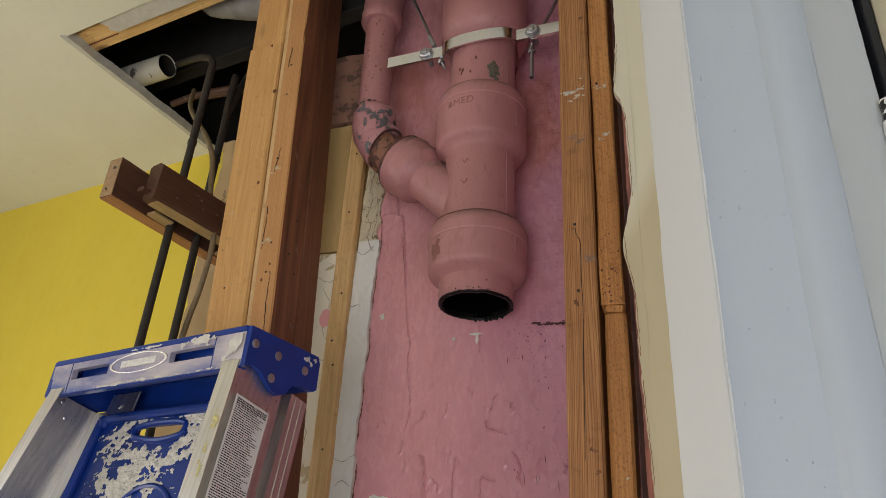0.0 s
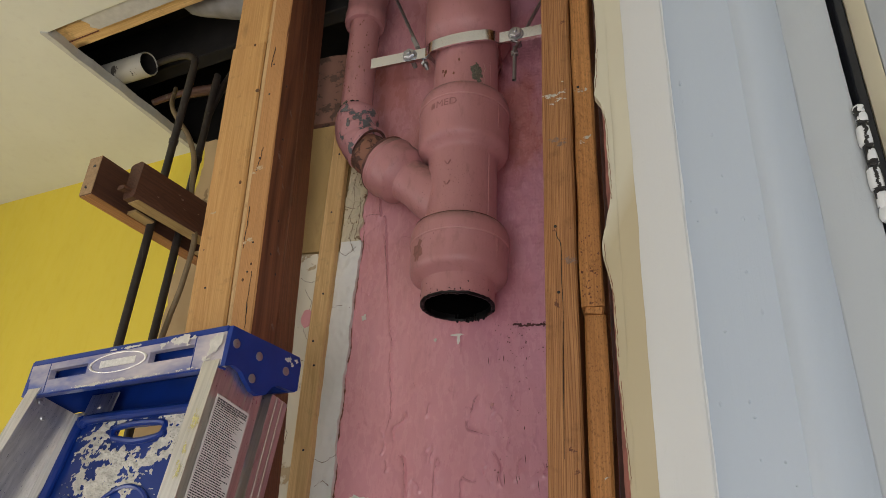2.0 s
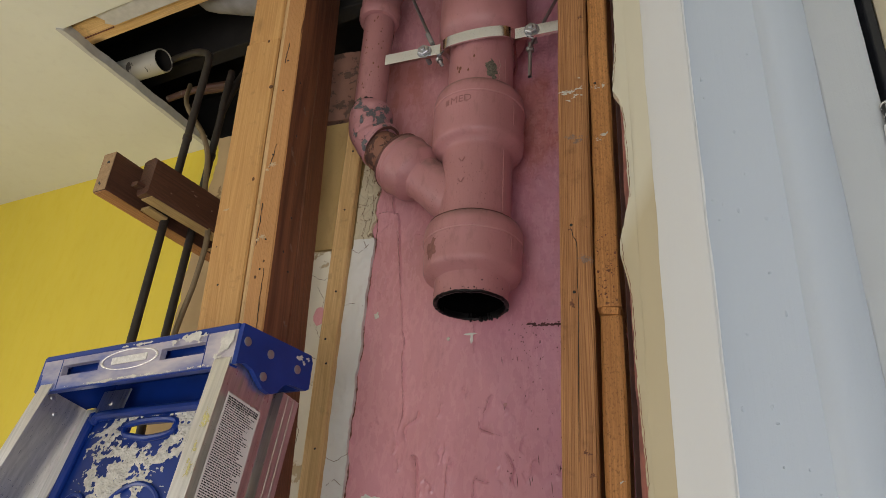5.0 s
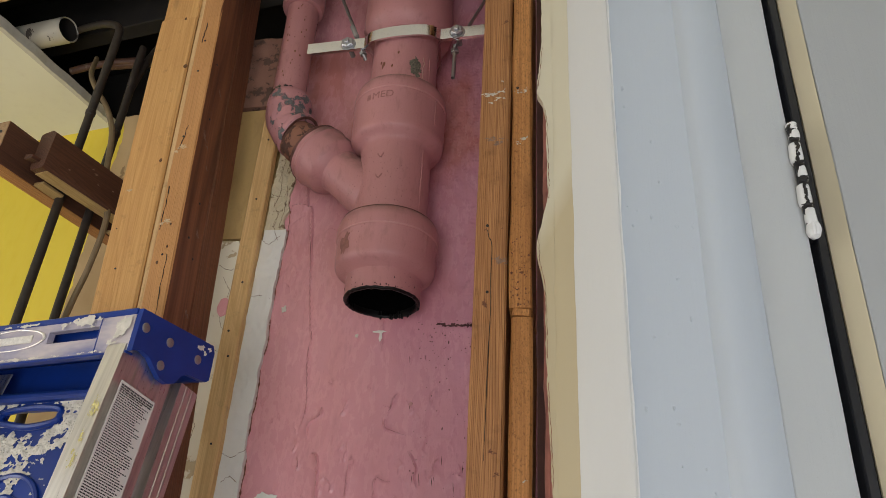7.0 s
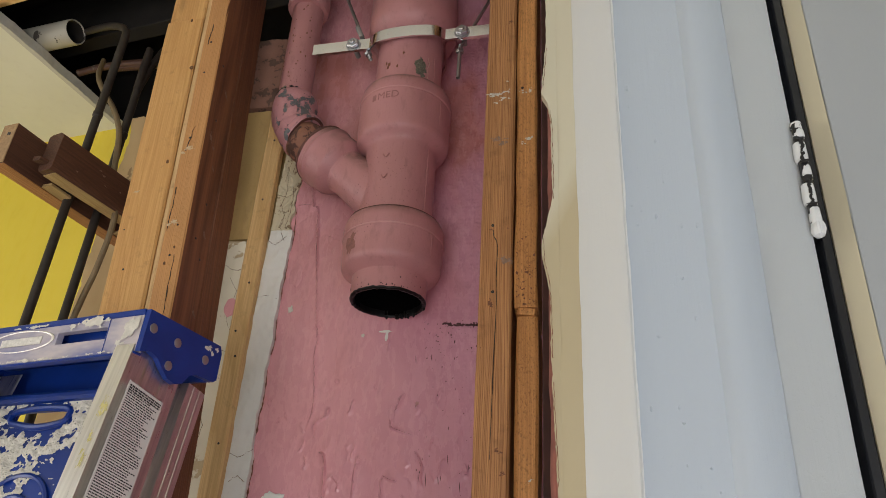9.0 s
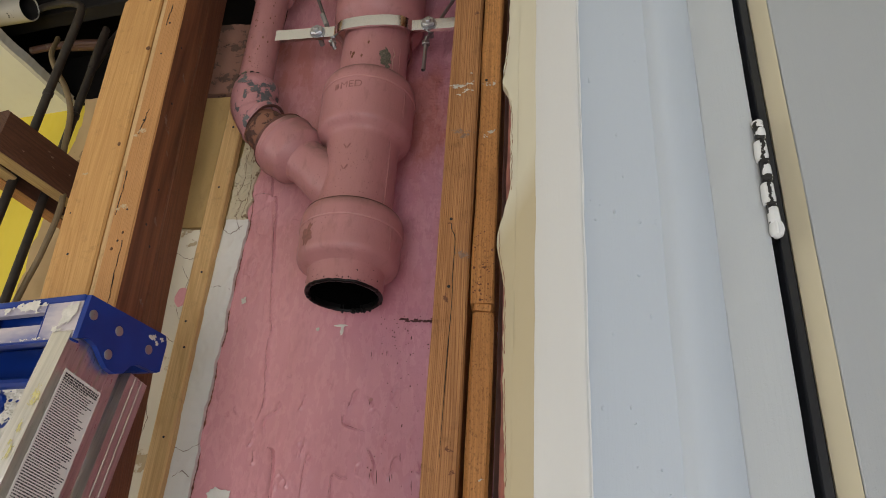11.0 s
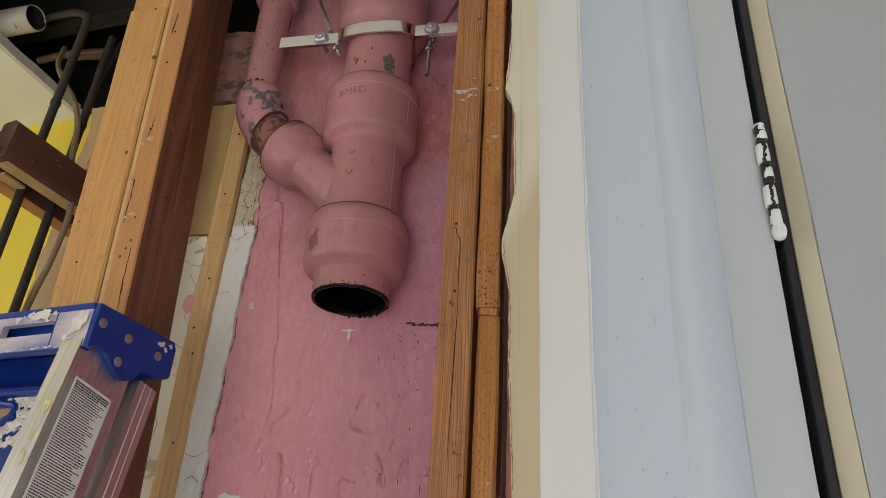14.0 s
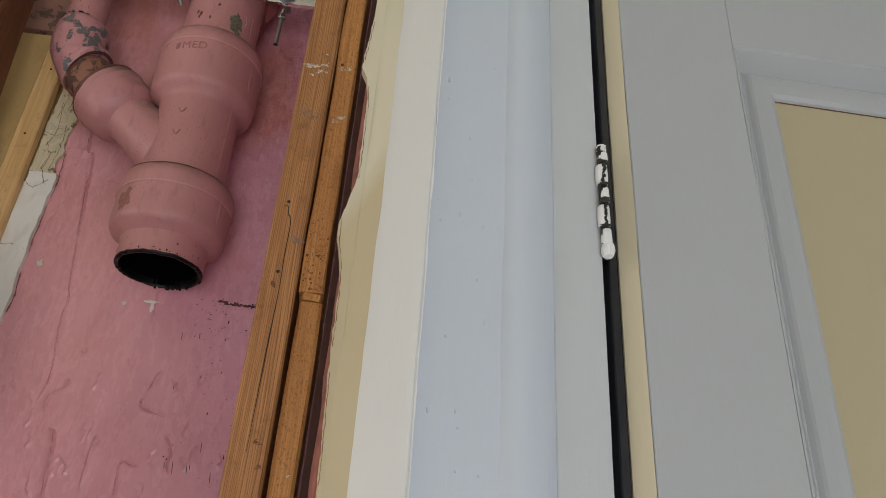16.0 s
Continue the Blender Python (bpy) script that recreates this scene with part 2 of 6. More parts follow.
# One white gloss in four tones, with the light's tint and falloff painted in.
WHITE_DIM_LIT = painted("white_gloss_dim_lit", (0.345, 0.362, 0.373), 0.30, (0.42, 0.40, 0.34), 0.02, 0.42, 1.0, True)
WHITE_WARM_LIT = painted("white_gloss_warm_lit", (0.56, 0.56, 0.545), 0.38, (0.46, 0.43, 0.34), 0.02, 0.42, 1.0, True)
WHITE_COOL_LIT = painted("white_gloss_cool_lit", (0.435, 0.483, 0.54), 0.30, (0.44, 0.44, 0.42), 0.02, 0.42, 1.0, True)
PANEL_PAINT = painted("ochre_cream_panel_paint", (0.375, 0.330, 0.215), 0.40, (0.3, 0.25, 0.15), 0.04, 0.22, 1.0, True)
RIDGE_PAINT = painted("bright_white_gloss", (0.66, 0.67, 0.67), 0.28, (0.5, 0.48, 0.44), 0.02, 0.2, 1.0, True)
WHITE_GREY_LIT = painted("white_gloss_grey_lit", (0.435, 0.460, 0.475), 0.30, (0.42, 0.40, 0.34), 0.03, 0.42, 1.0, True)
CREAM = painted("cream_paint", (0.50, 0.452, 0.325), 0.40, (0.45, 0.36, 0.2), 0.04, 0.22, 1.0, True)


def cream_light_edge(name, upper, lower):
    """Cream paint with the light's slanting, feathered edge painted in: paler above, tan below."""
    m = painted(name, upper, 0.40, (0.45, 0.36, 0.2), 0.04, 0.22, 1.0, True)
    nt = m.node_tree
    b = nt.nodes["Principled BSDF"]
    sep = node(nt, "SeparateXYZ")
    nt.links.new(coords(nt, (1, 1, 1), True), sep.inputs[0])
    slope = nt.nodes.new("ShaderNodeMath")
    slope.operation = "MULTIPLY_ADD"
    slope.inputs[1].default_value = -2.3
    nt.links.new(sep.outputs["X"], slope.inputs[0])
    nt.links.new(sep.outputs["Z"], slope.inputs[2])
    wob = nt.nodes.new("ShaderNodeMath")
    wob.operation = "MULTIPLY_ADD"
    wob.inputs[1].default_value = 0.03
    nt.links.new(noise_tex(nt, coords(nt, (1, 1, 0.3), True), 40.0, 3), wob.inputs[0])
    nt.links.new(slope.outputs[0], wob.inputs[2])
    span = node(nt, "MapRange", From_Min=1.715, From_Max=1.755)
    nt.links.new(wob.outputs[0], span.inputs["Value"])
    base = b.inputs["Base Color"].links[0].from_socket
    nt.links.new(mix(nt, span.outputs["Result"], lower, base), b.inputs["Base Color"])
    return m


CREAM_EDGE = cream_light_edge("cream_with_light_edge", (0.53, 0.485, 0.36), (0.43, 0.360, 0.228))
YELLOW = painted("yellow_wall_paint", (0.80, 0.635, 0.062), 0.55, (0.6, 0.42, 0.05), 0.15, 0.12)
CEIL = painted("ceiling_white_paint", (0.78, 0.78, 0.66), 0.7, (0.55, 0.5, 0.4), 0.15, 0.1)
PLASTER = peeling("old_white_plaster", (0.72, 0.69, 0.60), (0.56, 0.49, 0.38), 0.34, 0.85, 30.0, 0.6)
ROOMWALL = painted("room_wall_paint", (0.74, 0.73, 0.70), 0.6, (0.5, 0.45, 0.35), 0.15, 0.12)
BLUE = plain("blue_plastic", (0.008, 0.042, 0.28), 0.30, 0.35, 14.0, 0.08)
PVC = peeling("dusty_white_pvc", (0.47, 0.445, 0.37), (0.10, 0.085, 0.07), 0.37, 0.5, 16.0, 0.1)
# near black, so that the ceiling void shows as deep shade
VOID_SHADE = plain("void_shade_timber", (0.020, 0.016, 0.013), 0.85, 0.5, 18.0, 0.6)
TARNISH = peeling("tarnished_copper", (0.085, 0.036, 0.022), (0.16, 0.11, 0.07), 0.44, 0.6, 30.0)
CABLE = plain("tan_cable", (0.23, 0.165, 0.085), 0.6, 0.3, 30.0)
SPACKLE = plain("dried_plaster_splash", (0.70, 0.665, 0.59), 0.8, 0.25, 80.0, 0.6)
CREAM_FLAKES = peeling("flaking_cream_plaster", (0.66, 0.58, 0.40), (0.34, 0.24, 0.14), 0.40, 0.8, 34.0, 0.9)
YELLOW_SPLASH = plain("pale_yellow_paint_splash", (0.72, 0.64, 0.27), 0.5, 0.25, 60.0)
RUBBED = plain("rubbed_pale_wood", (0.66, 0.50, 0.31), 0.8, 0.35, 140.0, 0.4)
BLACK = plain("black_paint", (0.012, 0.011, 0.012), 0.45, 0.4, 60.0)
PAPER = plain("label_paper", (0.80, 0.78, 0.74), 0.5, 0.1, 20.0)
# floor is out of view; made pale so that it bounces light upward
FLOORWOOD = wood("floor_board", (0.64, 0.59, 0.52), (0.46, 0.40, 0.33), 0.5)
PLASTER_SKIM = painted("white_skim_plaster", (0.80, 0.79, 0.73), 0.75, (0.55, 0.48, 0.38), 0.22, 0.35, 0.8)
PLASTER_OLD = peeling("stained_old_plaster", (0.78, 0.72, 0.58), (0.60, 0.47, 0.29), 0.40, 0.85, 13.0, 0.7)
GREYPIPE = plain("grey_dusty_pipe", (0.30, 0.285, 0.265), 0.7, 0.4, 20.0)


TAN_PLASTER = painted("tan_painted_board", (0.42, 0.280, 0.110), 0.7, (0.20, 0.115, 0.055), 0.55, 0.4, 0.8)
STAINED = peeling("stained_pink_rubble", (0.24, 0.12, 0.085), (0.13, 0.072, 0.052), 0.46, 0.85, 30.0, 0.8)
RUBBLE = peeling("tan_rubble", (0.56, 0.40, 0.21), (0.40, 0.27, 0.14), 0.38, 0.9, 11.0, 0.6)
GYPSUM = plain("grey_gypsum_board", (0.60, 0.585, 0.53), 0.85, 0.14, 60.0, 0.5)
CHARCOAL = plain("charcoal_dark", (0.010, 0.0105, 0.014), 0.4, 0.25, 30.0)
HINGE_WHITE = peeling("flaking_white_hinge_paint", (0.72, 0.72, 0.70), (0.012, 0.011, 0.010), 0.465, 0.4, 90.0, 0.8)
KNOT = plain("brown_knot", (0.16, 0.065, 0.02), 0.6, 0.5, 150.0)
STRIP = wood("pale_strip", (0.72, 0.50, 0.26), (0.58, 0.36, 0.16))
ENDGRAIN = plain("sawn_end_grain", (0.42, 0.27, 0.14), 0.8, 0.35, 160.0, 0.5)
SCUFF = plain("pale_scuff", (0.34, 0.22, 0.16), 0.8, 0.4, 120.0, 0.4)
# near black and without gloss: the shade inside the pipe is put into its colour
PIPE_SHADE = plain("pipe_inside_shade", (0.0016, 0.0015, 0.0015), 1.0, 0.5, 120.0, 0.9)
PIPE_SHADE.node_tree.nodes["Principled BSDF"].inputs["Specular IOR Level"].default_value = 0.05
CHIPPED_EDGE = plain("pale_paint_edge", (0.55, 0.36, 0.30), 0.7, 0.3, 120.0)
CHIPPED = plain("worn_brown_paint", (0.30, 0.125, 0.105), 0.7, 0.4, 120.0, 0.5)
CAST = plain("darkened_cast_letter", (0.34, 0.140, 0.135), 0.5, 0.3, 90.0)
PIT = plain("dark_pit", (0.070, 0.026, 0.026), 0.8, 0.5, 90.0)
CRACKLINE = plain("crack_edge_shade", (0.29, 0.105, 0.108), 0.8, 0.5, 90.0)
SOOTY = plain("soot", (0.13, 0.058, 0.062), 0.9, 0.6, 60.0)
OLDPINK = plain("dirty_old_pink", (0.38, 0.14, 0.11), 0.8, 0.6, 40.0, 0.5)
DARKRED = plain("dark_red_brown_gap", (0.075, 0.022, 0.016), 0.8, 0.6, 25.0, 0.4)
GRIME = plain("grey_brown_grime", (0.30, 0.20, 0.14), 0.8, 0.5, 140.0, 0.4)
DIRT_AND_SHADE = plain("dirt_and_shade_lip", (0.16, 0.065, 0.05), 0.7, 0.6, 70.0, 0.5)


def faced(name):
    """Stud whose front edge is bare orange pine and whose other sides are stained dark."""
    m = FIR.copy()
    m.name = name
    nt = m.node_tree
    b = nt.nodes["Principled BSDF"]
    pine = b.inputs["Base Color"].links[0].from_socket
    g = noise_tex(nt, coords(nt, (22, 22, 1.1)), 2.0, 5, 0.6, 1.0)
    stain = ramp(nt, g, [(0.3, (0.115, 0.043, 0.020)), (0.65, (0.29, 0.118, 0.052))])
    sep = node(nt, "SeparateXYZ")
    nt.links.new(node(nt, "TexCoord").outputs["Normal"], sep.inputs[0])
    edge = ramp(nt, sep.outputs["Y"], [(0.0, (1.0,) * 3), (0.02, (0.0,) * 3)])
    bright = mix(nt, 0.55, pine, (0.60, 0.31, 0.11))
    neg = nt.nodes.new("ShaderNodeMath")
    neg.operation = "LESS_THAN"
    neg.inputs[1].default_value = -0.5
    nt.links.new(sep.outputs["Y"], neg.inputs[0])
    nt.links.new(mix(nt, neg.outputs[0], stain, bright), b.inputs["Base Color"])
    return m


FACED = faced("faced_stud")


def blue_sheen():
    """Blue plastic with the pale sheen of a reflection painted in, in patches."""
    m, nt, b = mat("blue_plastic_sheen", 0.28)
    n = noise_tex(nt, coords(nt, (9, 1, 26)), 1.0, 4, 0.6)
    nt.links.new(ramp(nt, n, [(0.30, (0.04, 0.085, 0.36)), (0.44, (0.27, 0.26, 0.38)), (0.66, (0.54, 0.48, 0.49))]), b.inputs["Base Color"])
    return m


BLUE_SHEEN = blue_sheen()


# ---- mesh helpers ----
def part(name, bm, material, parent=None, label="", m=None, smooth=False):
    me = bpy.data.meshes.new(name)
    bm.to_mesh(me)
    bm.free()
    me.materials.append(material)
    if smooth:
        for p in me.polygons:
            p.use_smooth = True
        me.set_sharp_from_angle(angle=radians(30))
    ob = new(name, me)
    if parent is not None:
        ob.parent = parent
    if m is not None:
        ob.matrix_basis = m
    if label:
        tagged(ob, label)
    return ob


def thing(name, label, category, m=None, group="", kind=""):
    ob = new(name)
    ob.empty_display_size = 0.05
    if m is not None:
        ob.matrix_basis = m
    return tagged(ob, label, category, group, kind)


def box(x0, x1, y0, y1, z0, z1, bevel=0.002, seg=1, bm=None):
    bm2 = bmesh.new()
    bmesh.ops.create_cube(bm2, size=1.0, matrix=Matrix.Translation(((x0 + x1) / 2, (y0 + y1) / 2, (z0 + z1) / 2)) @ Matrix.Diagonal((x1 - x0, y1 - y0, z1 - z0, 1)))
    if bevel:
        bmesh.ops.bevel(bm2, geom=bm2.edges[:], offset=bevel, segments=seg, affect="EDGES", profile=0.6)
    if bm is None:
        return bm2
    tmp = bpy.data.meshes.new("tmp")
    bm2.to_mesh(tmp)
    bm2.free()
    bm.from_mesh(tmp)
    bpy.data.meshes.remove(tmp)
    return bm


def plate(xs, zs, y0, y1, holes):
    """A flat plate in x, z with rectangular holes: one closed mesh. holes: cells (i, j) left out."""
    bm = bmesh.new()
    v = {}

    def vert(i, j, k):
        if (i, j, k) not in v:
            v[i, j, k] = bm.verts.new((xs[i], (y0, y1)[k], zs[j]))
        return v[i, j, k]

    cells = {(i, j) for i in range(len(xs) - 1) for j in range(len(zs) - 1)} - set(holes)
    for i, j in sorted(cells):
        for k in (0, 1):
            bm.faces.new([vert(i, j, k), vert(i + 1, j, k), vert(i + 1, j + 1, k), vert(i, j + 1, k)])
        for (di, dj), a, b in (((-1, 0), (i, j), (i, j + 1)), ((1, 0), (i + 1, j), (i + 1, j + 1)), ((0, -1), (i, j), (i + 1, j)), ((0, 1), (i, j + 1), (i + 1, j + 1))):
            if (i + di, j + dj) not in cells:
                bm.faces.new([vert(*a, 0), vert(*b, 0), vert(*b, 1), vert(*a, 1)])
    bmesh.ops.recalc_face_normals(bm, faces=bm.faces)
    return bm


def join(bms):
    out = bmesh.new()
    for b in bms:
        tmp = bpy.data.meshes.new("tmp")
        b.to_mesh(tmp)
        b.free()
        out.from_mesh(tmp)
        bpy.data.meshes.remove(tmp)
    return out


def extrude(profile, z0, z1, cap=True):
    """A prism from an outline in x, y."""
    bm = bmesh.new()
    lo = [bm.verts.new((x, y, z0)) for x, y in profile]
    hi = [bm.verts.new((x, y, z1)) for x, y in profile]
    n = len(profile)
    for i in range(n):
        bm.faces.new((lo[i], lo[(i + 1) % n], hi[(i + 1) % n], hi[i]))
    if cap:
        bm.faces.new(lo[::-1])
        bm.faces.new(hi)
    bmesh.ops.recalc_face_normals(bm, faces=bm.faces)
    return bm


def lathe(profile, seg=64, wobble=0.0, close=False):
    """A turned form round z from (radius, z) pairs."""
    bm = bmesh.new()
    rings = []
    for r, z in profile:
        ring = []
        for i in range(seg):
            a = 2 * math.pi * i / seg
            rr = r * (1 + wobble * noise.noise(Vector((math.cos(a) * 1.7, math.sin(a) * 1.7, z * 14))))
            ring.append(bm.verts.new((rr * math.cos(a), rr * math.sin(a), z)))
        rings.append(ring)
    pairs = list(zip(rings, rings[1:])) + ([(rings[-1], rings[0])] if close else [])
    for a, b in pairs:
        for i in range(seg):
            bm.faces.new((a[i], a[(i + 1) % seg], b[(i + 1) % seg], b[i]))
    bmesh.ops.recalc_face_normals(bm, faces=bm.faces)
    return bm


def tube(points, r, seg=12, caps=True, inner=0.0):
    """A round bar or hose along points."""
    pts = [Vector(p) for p in points]
    bm = bmesh.new()
    rings = []
    up = Vector((0.31, 0.17, 0.93))
    for i, p in enumerate(pts):
        d = (pts[min(i + 1, len(pts) - 1)] - pts[max(i - 1, 0)]).normalized()
        s = d.cross(up)
        s = s.normalized() if s.length > 1e-3 else Vector((1, 0, 0))
        u = s.cross(d).normalized()
        rr = r(i / (len(pts) - 1)) if callable(r) else r
        rings.append([bm.verts.new(p + rr * (math.cos(2 * math.pi * k / seg) * s + math.sin(2 * math.pi * k / seg) * u)) for k in range(seg)])
    for a, b in zip(rings, rings[1:]):
        for k in range(seg):
            bm.faces.new((a[k], a[(k + 1) % seg], b[(k + 1) % seg], b[k]))
    if caps:
        bm.faces.new(rings[0][::-1])
        bm.faces.new(rings[-1])
    bmesh.ops.recalc_face_normals(bm, faces=bm.faces)
    return bm


def smooth_line(points, n=24):
    """Catmull-Rom through points."""
    p = [Vector(q) for q in points]
    p = [2 * p[0] - p[1]] + p + [2 * p[-1] - p[-2]]
    out = []
    for i in range(1, len(p) - 2):
        for k in range(n):
            t = k / n
            out.append(0.5 * ((2 * p[i]) + (p[i + 1] - p[i - 1]) * t + (2 * p[i - 1] - 5 * p[i] + 4 * p[i + 1] - p[i + 2]) * t * t + (3 * p[i] - p[i - 1] - 3 * p[i + 1] + p[i + 2]) * t ** 3))
    out.append(p[-2])
    return out


def lumber(w, d, length, bevel=0.003, rough=0.0012, step=0.03, seed=0):
    """A sawn timber from z 0 to its length, with worn, slightly wavy faces."""
    bm = bmesh.new()
    n = max(2, int(length / step))
    prof = []
    for cx, cy in ((-1, -1), (1, -1), (1, 1), (-1, 1)):
        px, py = cx * w / 2, cy * d / 2
        b = bevel
        pair = [(px, py - cy * b), (px - cx * b, py)]
        prof += pair if cx * cy > 0 else pair[::-1]
    rings = []
    for i in range(n + 1):
        z = length * i / n
        ring = []
        for k, (x, y) in enumerate(prof):
            q = Vector((seed * 3.7 + k * 0.9, seed * 1.3, z * 9))
            ring.append(bm.verts.new((x + rough * noise.noise(q), y + rough * noise.noise(q + Vector((9, 4, 0))), z)))
        rings.append(ring)
    m = len(prof)
    for a, b in zip(rings, rings[1:]):
        for k in range(m):
            bm.faces.new((a[k], a[(k + 1) % m], b[(k + 1) % m], b[k]))
    bm.faces.new(rings[0][::-1])
    bm.faces.new(rings[-1])
    bmesh.ops.recalc_face_normals(bm, faces=bm.faces)
    return bm


def sheet(x0, x1, z0, z1, step, depth, back=0.02, zstep=None):
    """An upright surface facing -y, its relief given by depth(x, z), with a back and sides; x0 and x1 may run with z."""
    f0 = x0 if callable(x0) else (lambda z: x0)
    f1 = x1 if callable(x1) else (lambda z: x1)
    nx, nz = max(2, round((f1(z0) - f0(z0)) / step)), max(2, round((z1 - z0) / (zstep or step)))
    zs = np.linspace(z0, z1, nz + 1)
    verts, faces = [], []
    for z in zs:
        a, b = f0(z), f1(z)
        for i in range(nx + 1):
            x = a + (b - a) * i / nx
            verts.append((x, -depth(x, z), z))
    for j in range(nz):
        for i in range(nx):
            a = j * (nx + 1) + i
            faces.append((a, a + 1, a + nx + 2, a + nx + 1))
    k = len(verts)
    for z in zs:
        verts += [(f0(z), back, z), (f1(z), back, z)]
    for j in range(nz):
        l, r = j * (nx + 1), j * (nx + 1) + nx
        p = k + 2 * j
        faces += [(l, l + nx + 1, p + 2, p), (r, p + 1, p + 3, r + nx + 1), (p, p + 2, p + 3, p + 1)]
    top = nz * (nx + 1)
    faces += [tuple(list(range(nx, -1, -1)) + [k, k + 1]), tuple([top + i for i in range(nx + 1)] + [k + 2 * nz + 1, k + 2 * nz])]
    me = bpy.data.meshes.new("sheet")
    me.from_pydata(verts, [], faces)
    bm = bmesh.new()
    bm.from_mesh(me)
    bpy.data.meshes.remove(me)
    bmesh.ops.recalc_face_normals(bm, faces=bm.faces)
    return bm


def wavy(profile, z0, z1, step=0.02, amp=0.0008, seed=0, scale=7.0):
    """A moulding: an outline in x, y run up z, hand-painted and never quite straight."""
    bm = bmesh.new()
    n = max(2, int((z1 - z0) / step))
    rings = []
    for i in range(n + 1):
        z = z0 + (z1 - z0) * i / n
        ring = []
        for k, (x, y) in enumerate(profile):
            q = Vector((seed + x * 20, y * 20, z * scale))
            ring.append(bm.verts.new((x + amp * noise.noise(q) + 0.5 * amp * noise.noise(q * 4.1), y + amp * noise.noise(q + Vector((5, 5, 5))), z)))
        rings.append(ring)
    m = len(profile)
    for a, b in zip(rings, rings[1:]):
        for k in range(m):
            bm.faces.new((a[k], a[(k + 1) % m], b[(k + 1) % m], b[k]))
    bm.faces.new(rings[0][::-1])
    bm.faces.new(rings[-1])
    bmesh.ops.recalc_face_normals(bm, faces=bm.faces)
    return bm


def blob(r, seed, stretch=1.0, thick=0.001, n=26, rough=0.55):
    """A dried splash lying on z = 0: an uneven outline, thin at the rim."""
    bm = bmesh.new()
    rings = []
    for f, h in ((1.0, 0.0), (0.86, thick), (0.45, thick * 1.4)):
        ring = []
        for i in range(n):
            a = 2 * math.pi * i / n
            k = 1 + rough * noise.noise(Vector((math.cos(a) * 1.6 + seed * 3.1, math.sin(a) * 1.6, seed))) + 0.5 * rough * noise.noise(Vector((math.cos(a) * 4.2, math.sin(a) * 4.2 + seed, 2.0)))
            ring.append(bm.verts.new((r * f * k * math.cos(a), r * f * k * stretch * math.sin(a), h * (1 + 0.6 * noise.noise(Vector((a * 2, f * 5, seed)))))))
        rings.append(ring)
    for p, q in zip(rings, rings[1:]):
        for i in range(n):
            bm.faces.new((p[i], p[(i + 1) % n], q[(i + 1) % n], q[i]))
    bm.faces.new(rings[-1])
    return bm


def smear(x0, x1, z0, z1, step, density, seed, thick=0.0016, fine=1.0):
    """Plaster trowelled and splashed on z = 0: a ragged crust that is there where density(x, y) is high."""
    nx, ny = int((x1 - x0) / step), int((z1 - z0) / step)
    h = {}
    for i in range(nx + 1):
        for j in range(ny + 1):
            x, y = x0 + i * step, z0 + j * step
            n = 0.55 * noise.noise(Vector((x * 55 * fine, y * 85 * fine, seed))) + 0.45 * noise.noise(Vector((x * 150 * fine, y * 190 * fine, seed + 3))) + 0.25 * noise.noise(Vector((x * 380 * fine, y * 380 * fine, seed + 7)))
            h[i, j] = density(x, y) + n
    bm = bmesh.new()
    v = {}

    def vert(i, j):
        if (i, j) not in v:
            q = h[i, j]
            v[i, j] = bm.verts.new((x0 + i * step, z0 + j * step, 0.0002 + thick * min(1.0, max(0.0, q)) * (1 + 0.8 * noise.noise(Vector((i * 0.9, j * 0.9, seed))))))
        return v[i, j]

    for i in range(nx):
        for j in range(ny):
            if sum(h[i + p, j + q] > 0 for p in (0, 1) for q in (0, 1)) >= 3:
                ring = [(i, j), (i + 1, j), (i + 1, j + 1), (i, j + 1)]
                bm.faces.new([vert(*c) for c in ring if h[c] > 0])
    return bm


def scuff(r, seed, n=8, thick=0.0003):
    """A scraped smear of plaster on z = 0, longer than it is wide."""
    return smear(-1.1 * r, 1.1 * r, -0.6 * r, 0.6 * r, max(0.00035, r / 36), lambda x, y: 0.22 - 0.75 * (x / r) ** 2 - 3.0 * (y / r - 0.15 * math.sin(3 * x / r + seed)) ** 2, seed, thick, 3.2)


def rough_line(points, n=7, amp=0.0013):
    """A jagged crack through points."""
    out = []
    for p, q in zip(points, points[1:]):
        for k in range(n):
            t = k / n
            v = Vector(p).lerp(Vector(q), t)
            out.append(v + Vector((random.uniform(-amp, amp), 0, random.uniform(-amp, amp))))
    return out + [Vector(points[-1])]


def disc(r, h, seg=14):
    """A low domed head on z = 0."""
    return lathe([(0.0002, h), (r * 0.7, h * 0.92), (r, h * 0.45), (r, -0.0005)], seg)


FRONT = pose(0, 0, 0, 90, 0, 0)  # turns a piece lying on z = 0 to face -y


def seg_dist(px, pz, a, b):
    ax, az, bx, bz = *a, *b
    t = max(0.0, min(1.0, ((px - ax) * (bx - ax) + (pz - az) * (bz - az)) / max(1e-9, (bx - ax) ** 2 + (bz - az) ** 2)))
    return math.hypot(px - ax - t * (bx - ax), pz - az - t * (bz - az))


def structure(name, bm, material, label, category, m=None, smooth=False):
    return tagged(part(name, bm, material, None, "", m, smooth), label, category, "", "structure")


# ---- the room ----
structure("floor", box(-3.3, 2.2, -5.7, 1.75, -0.06, 0.0, 0), FLOORWOOD, "unseen pale board floor, lightened to bounce light upward", "floor")
# pink wall of the pipe chase, its coats of paint cracked and lifting
WALL_Y = 1.215
random.seed(4)


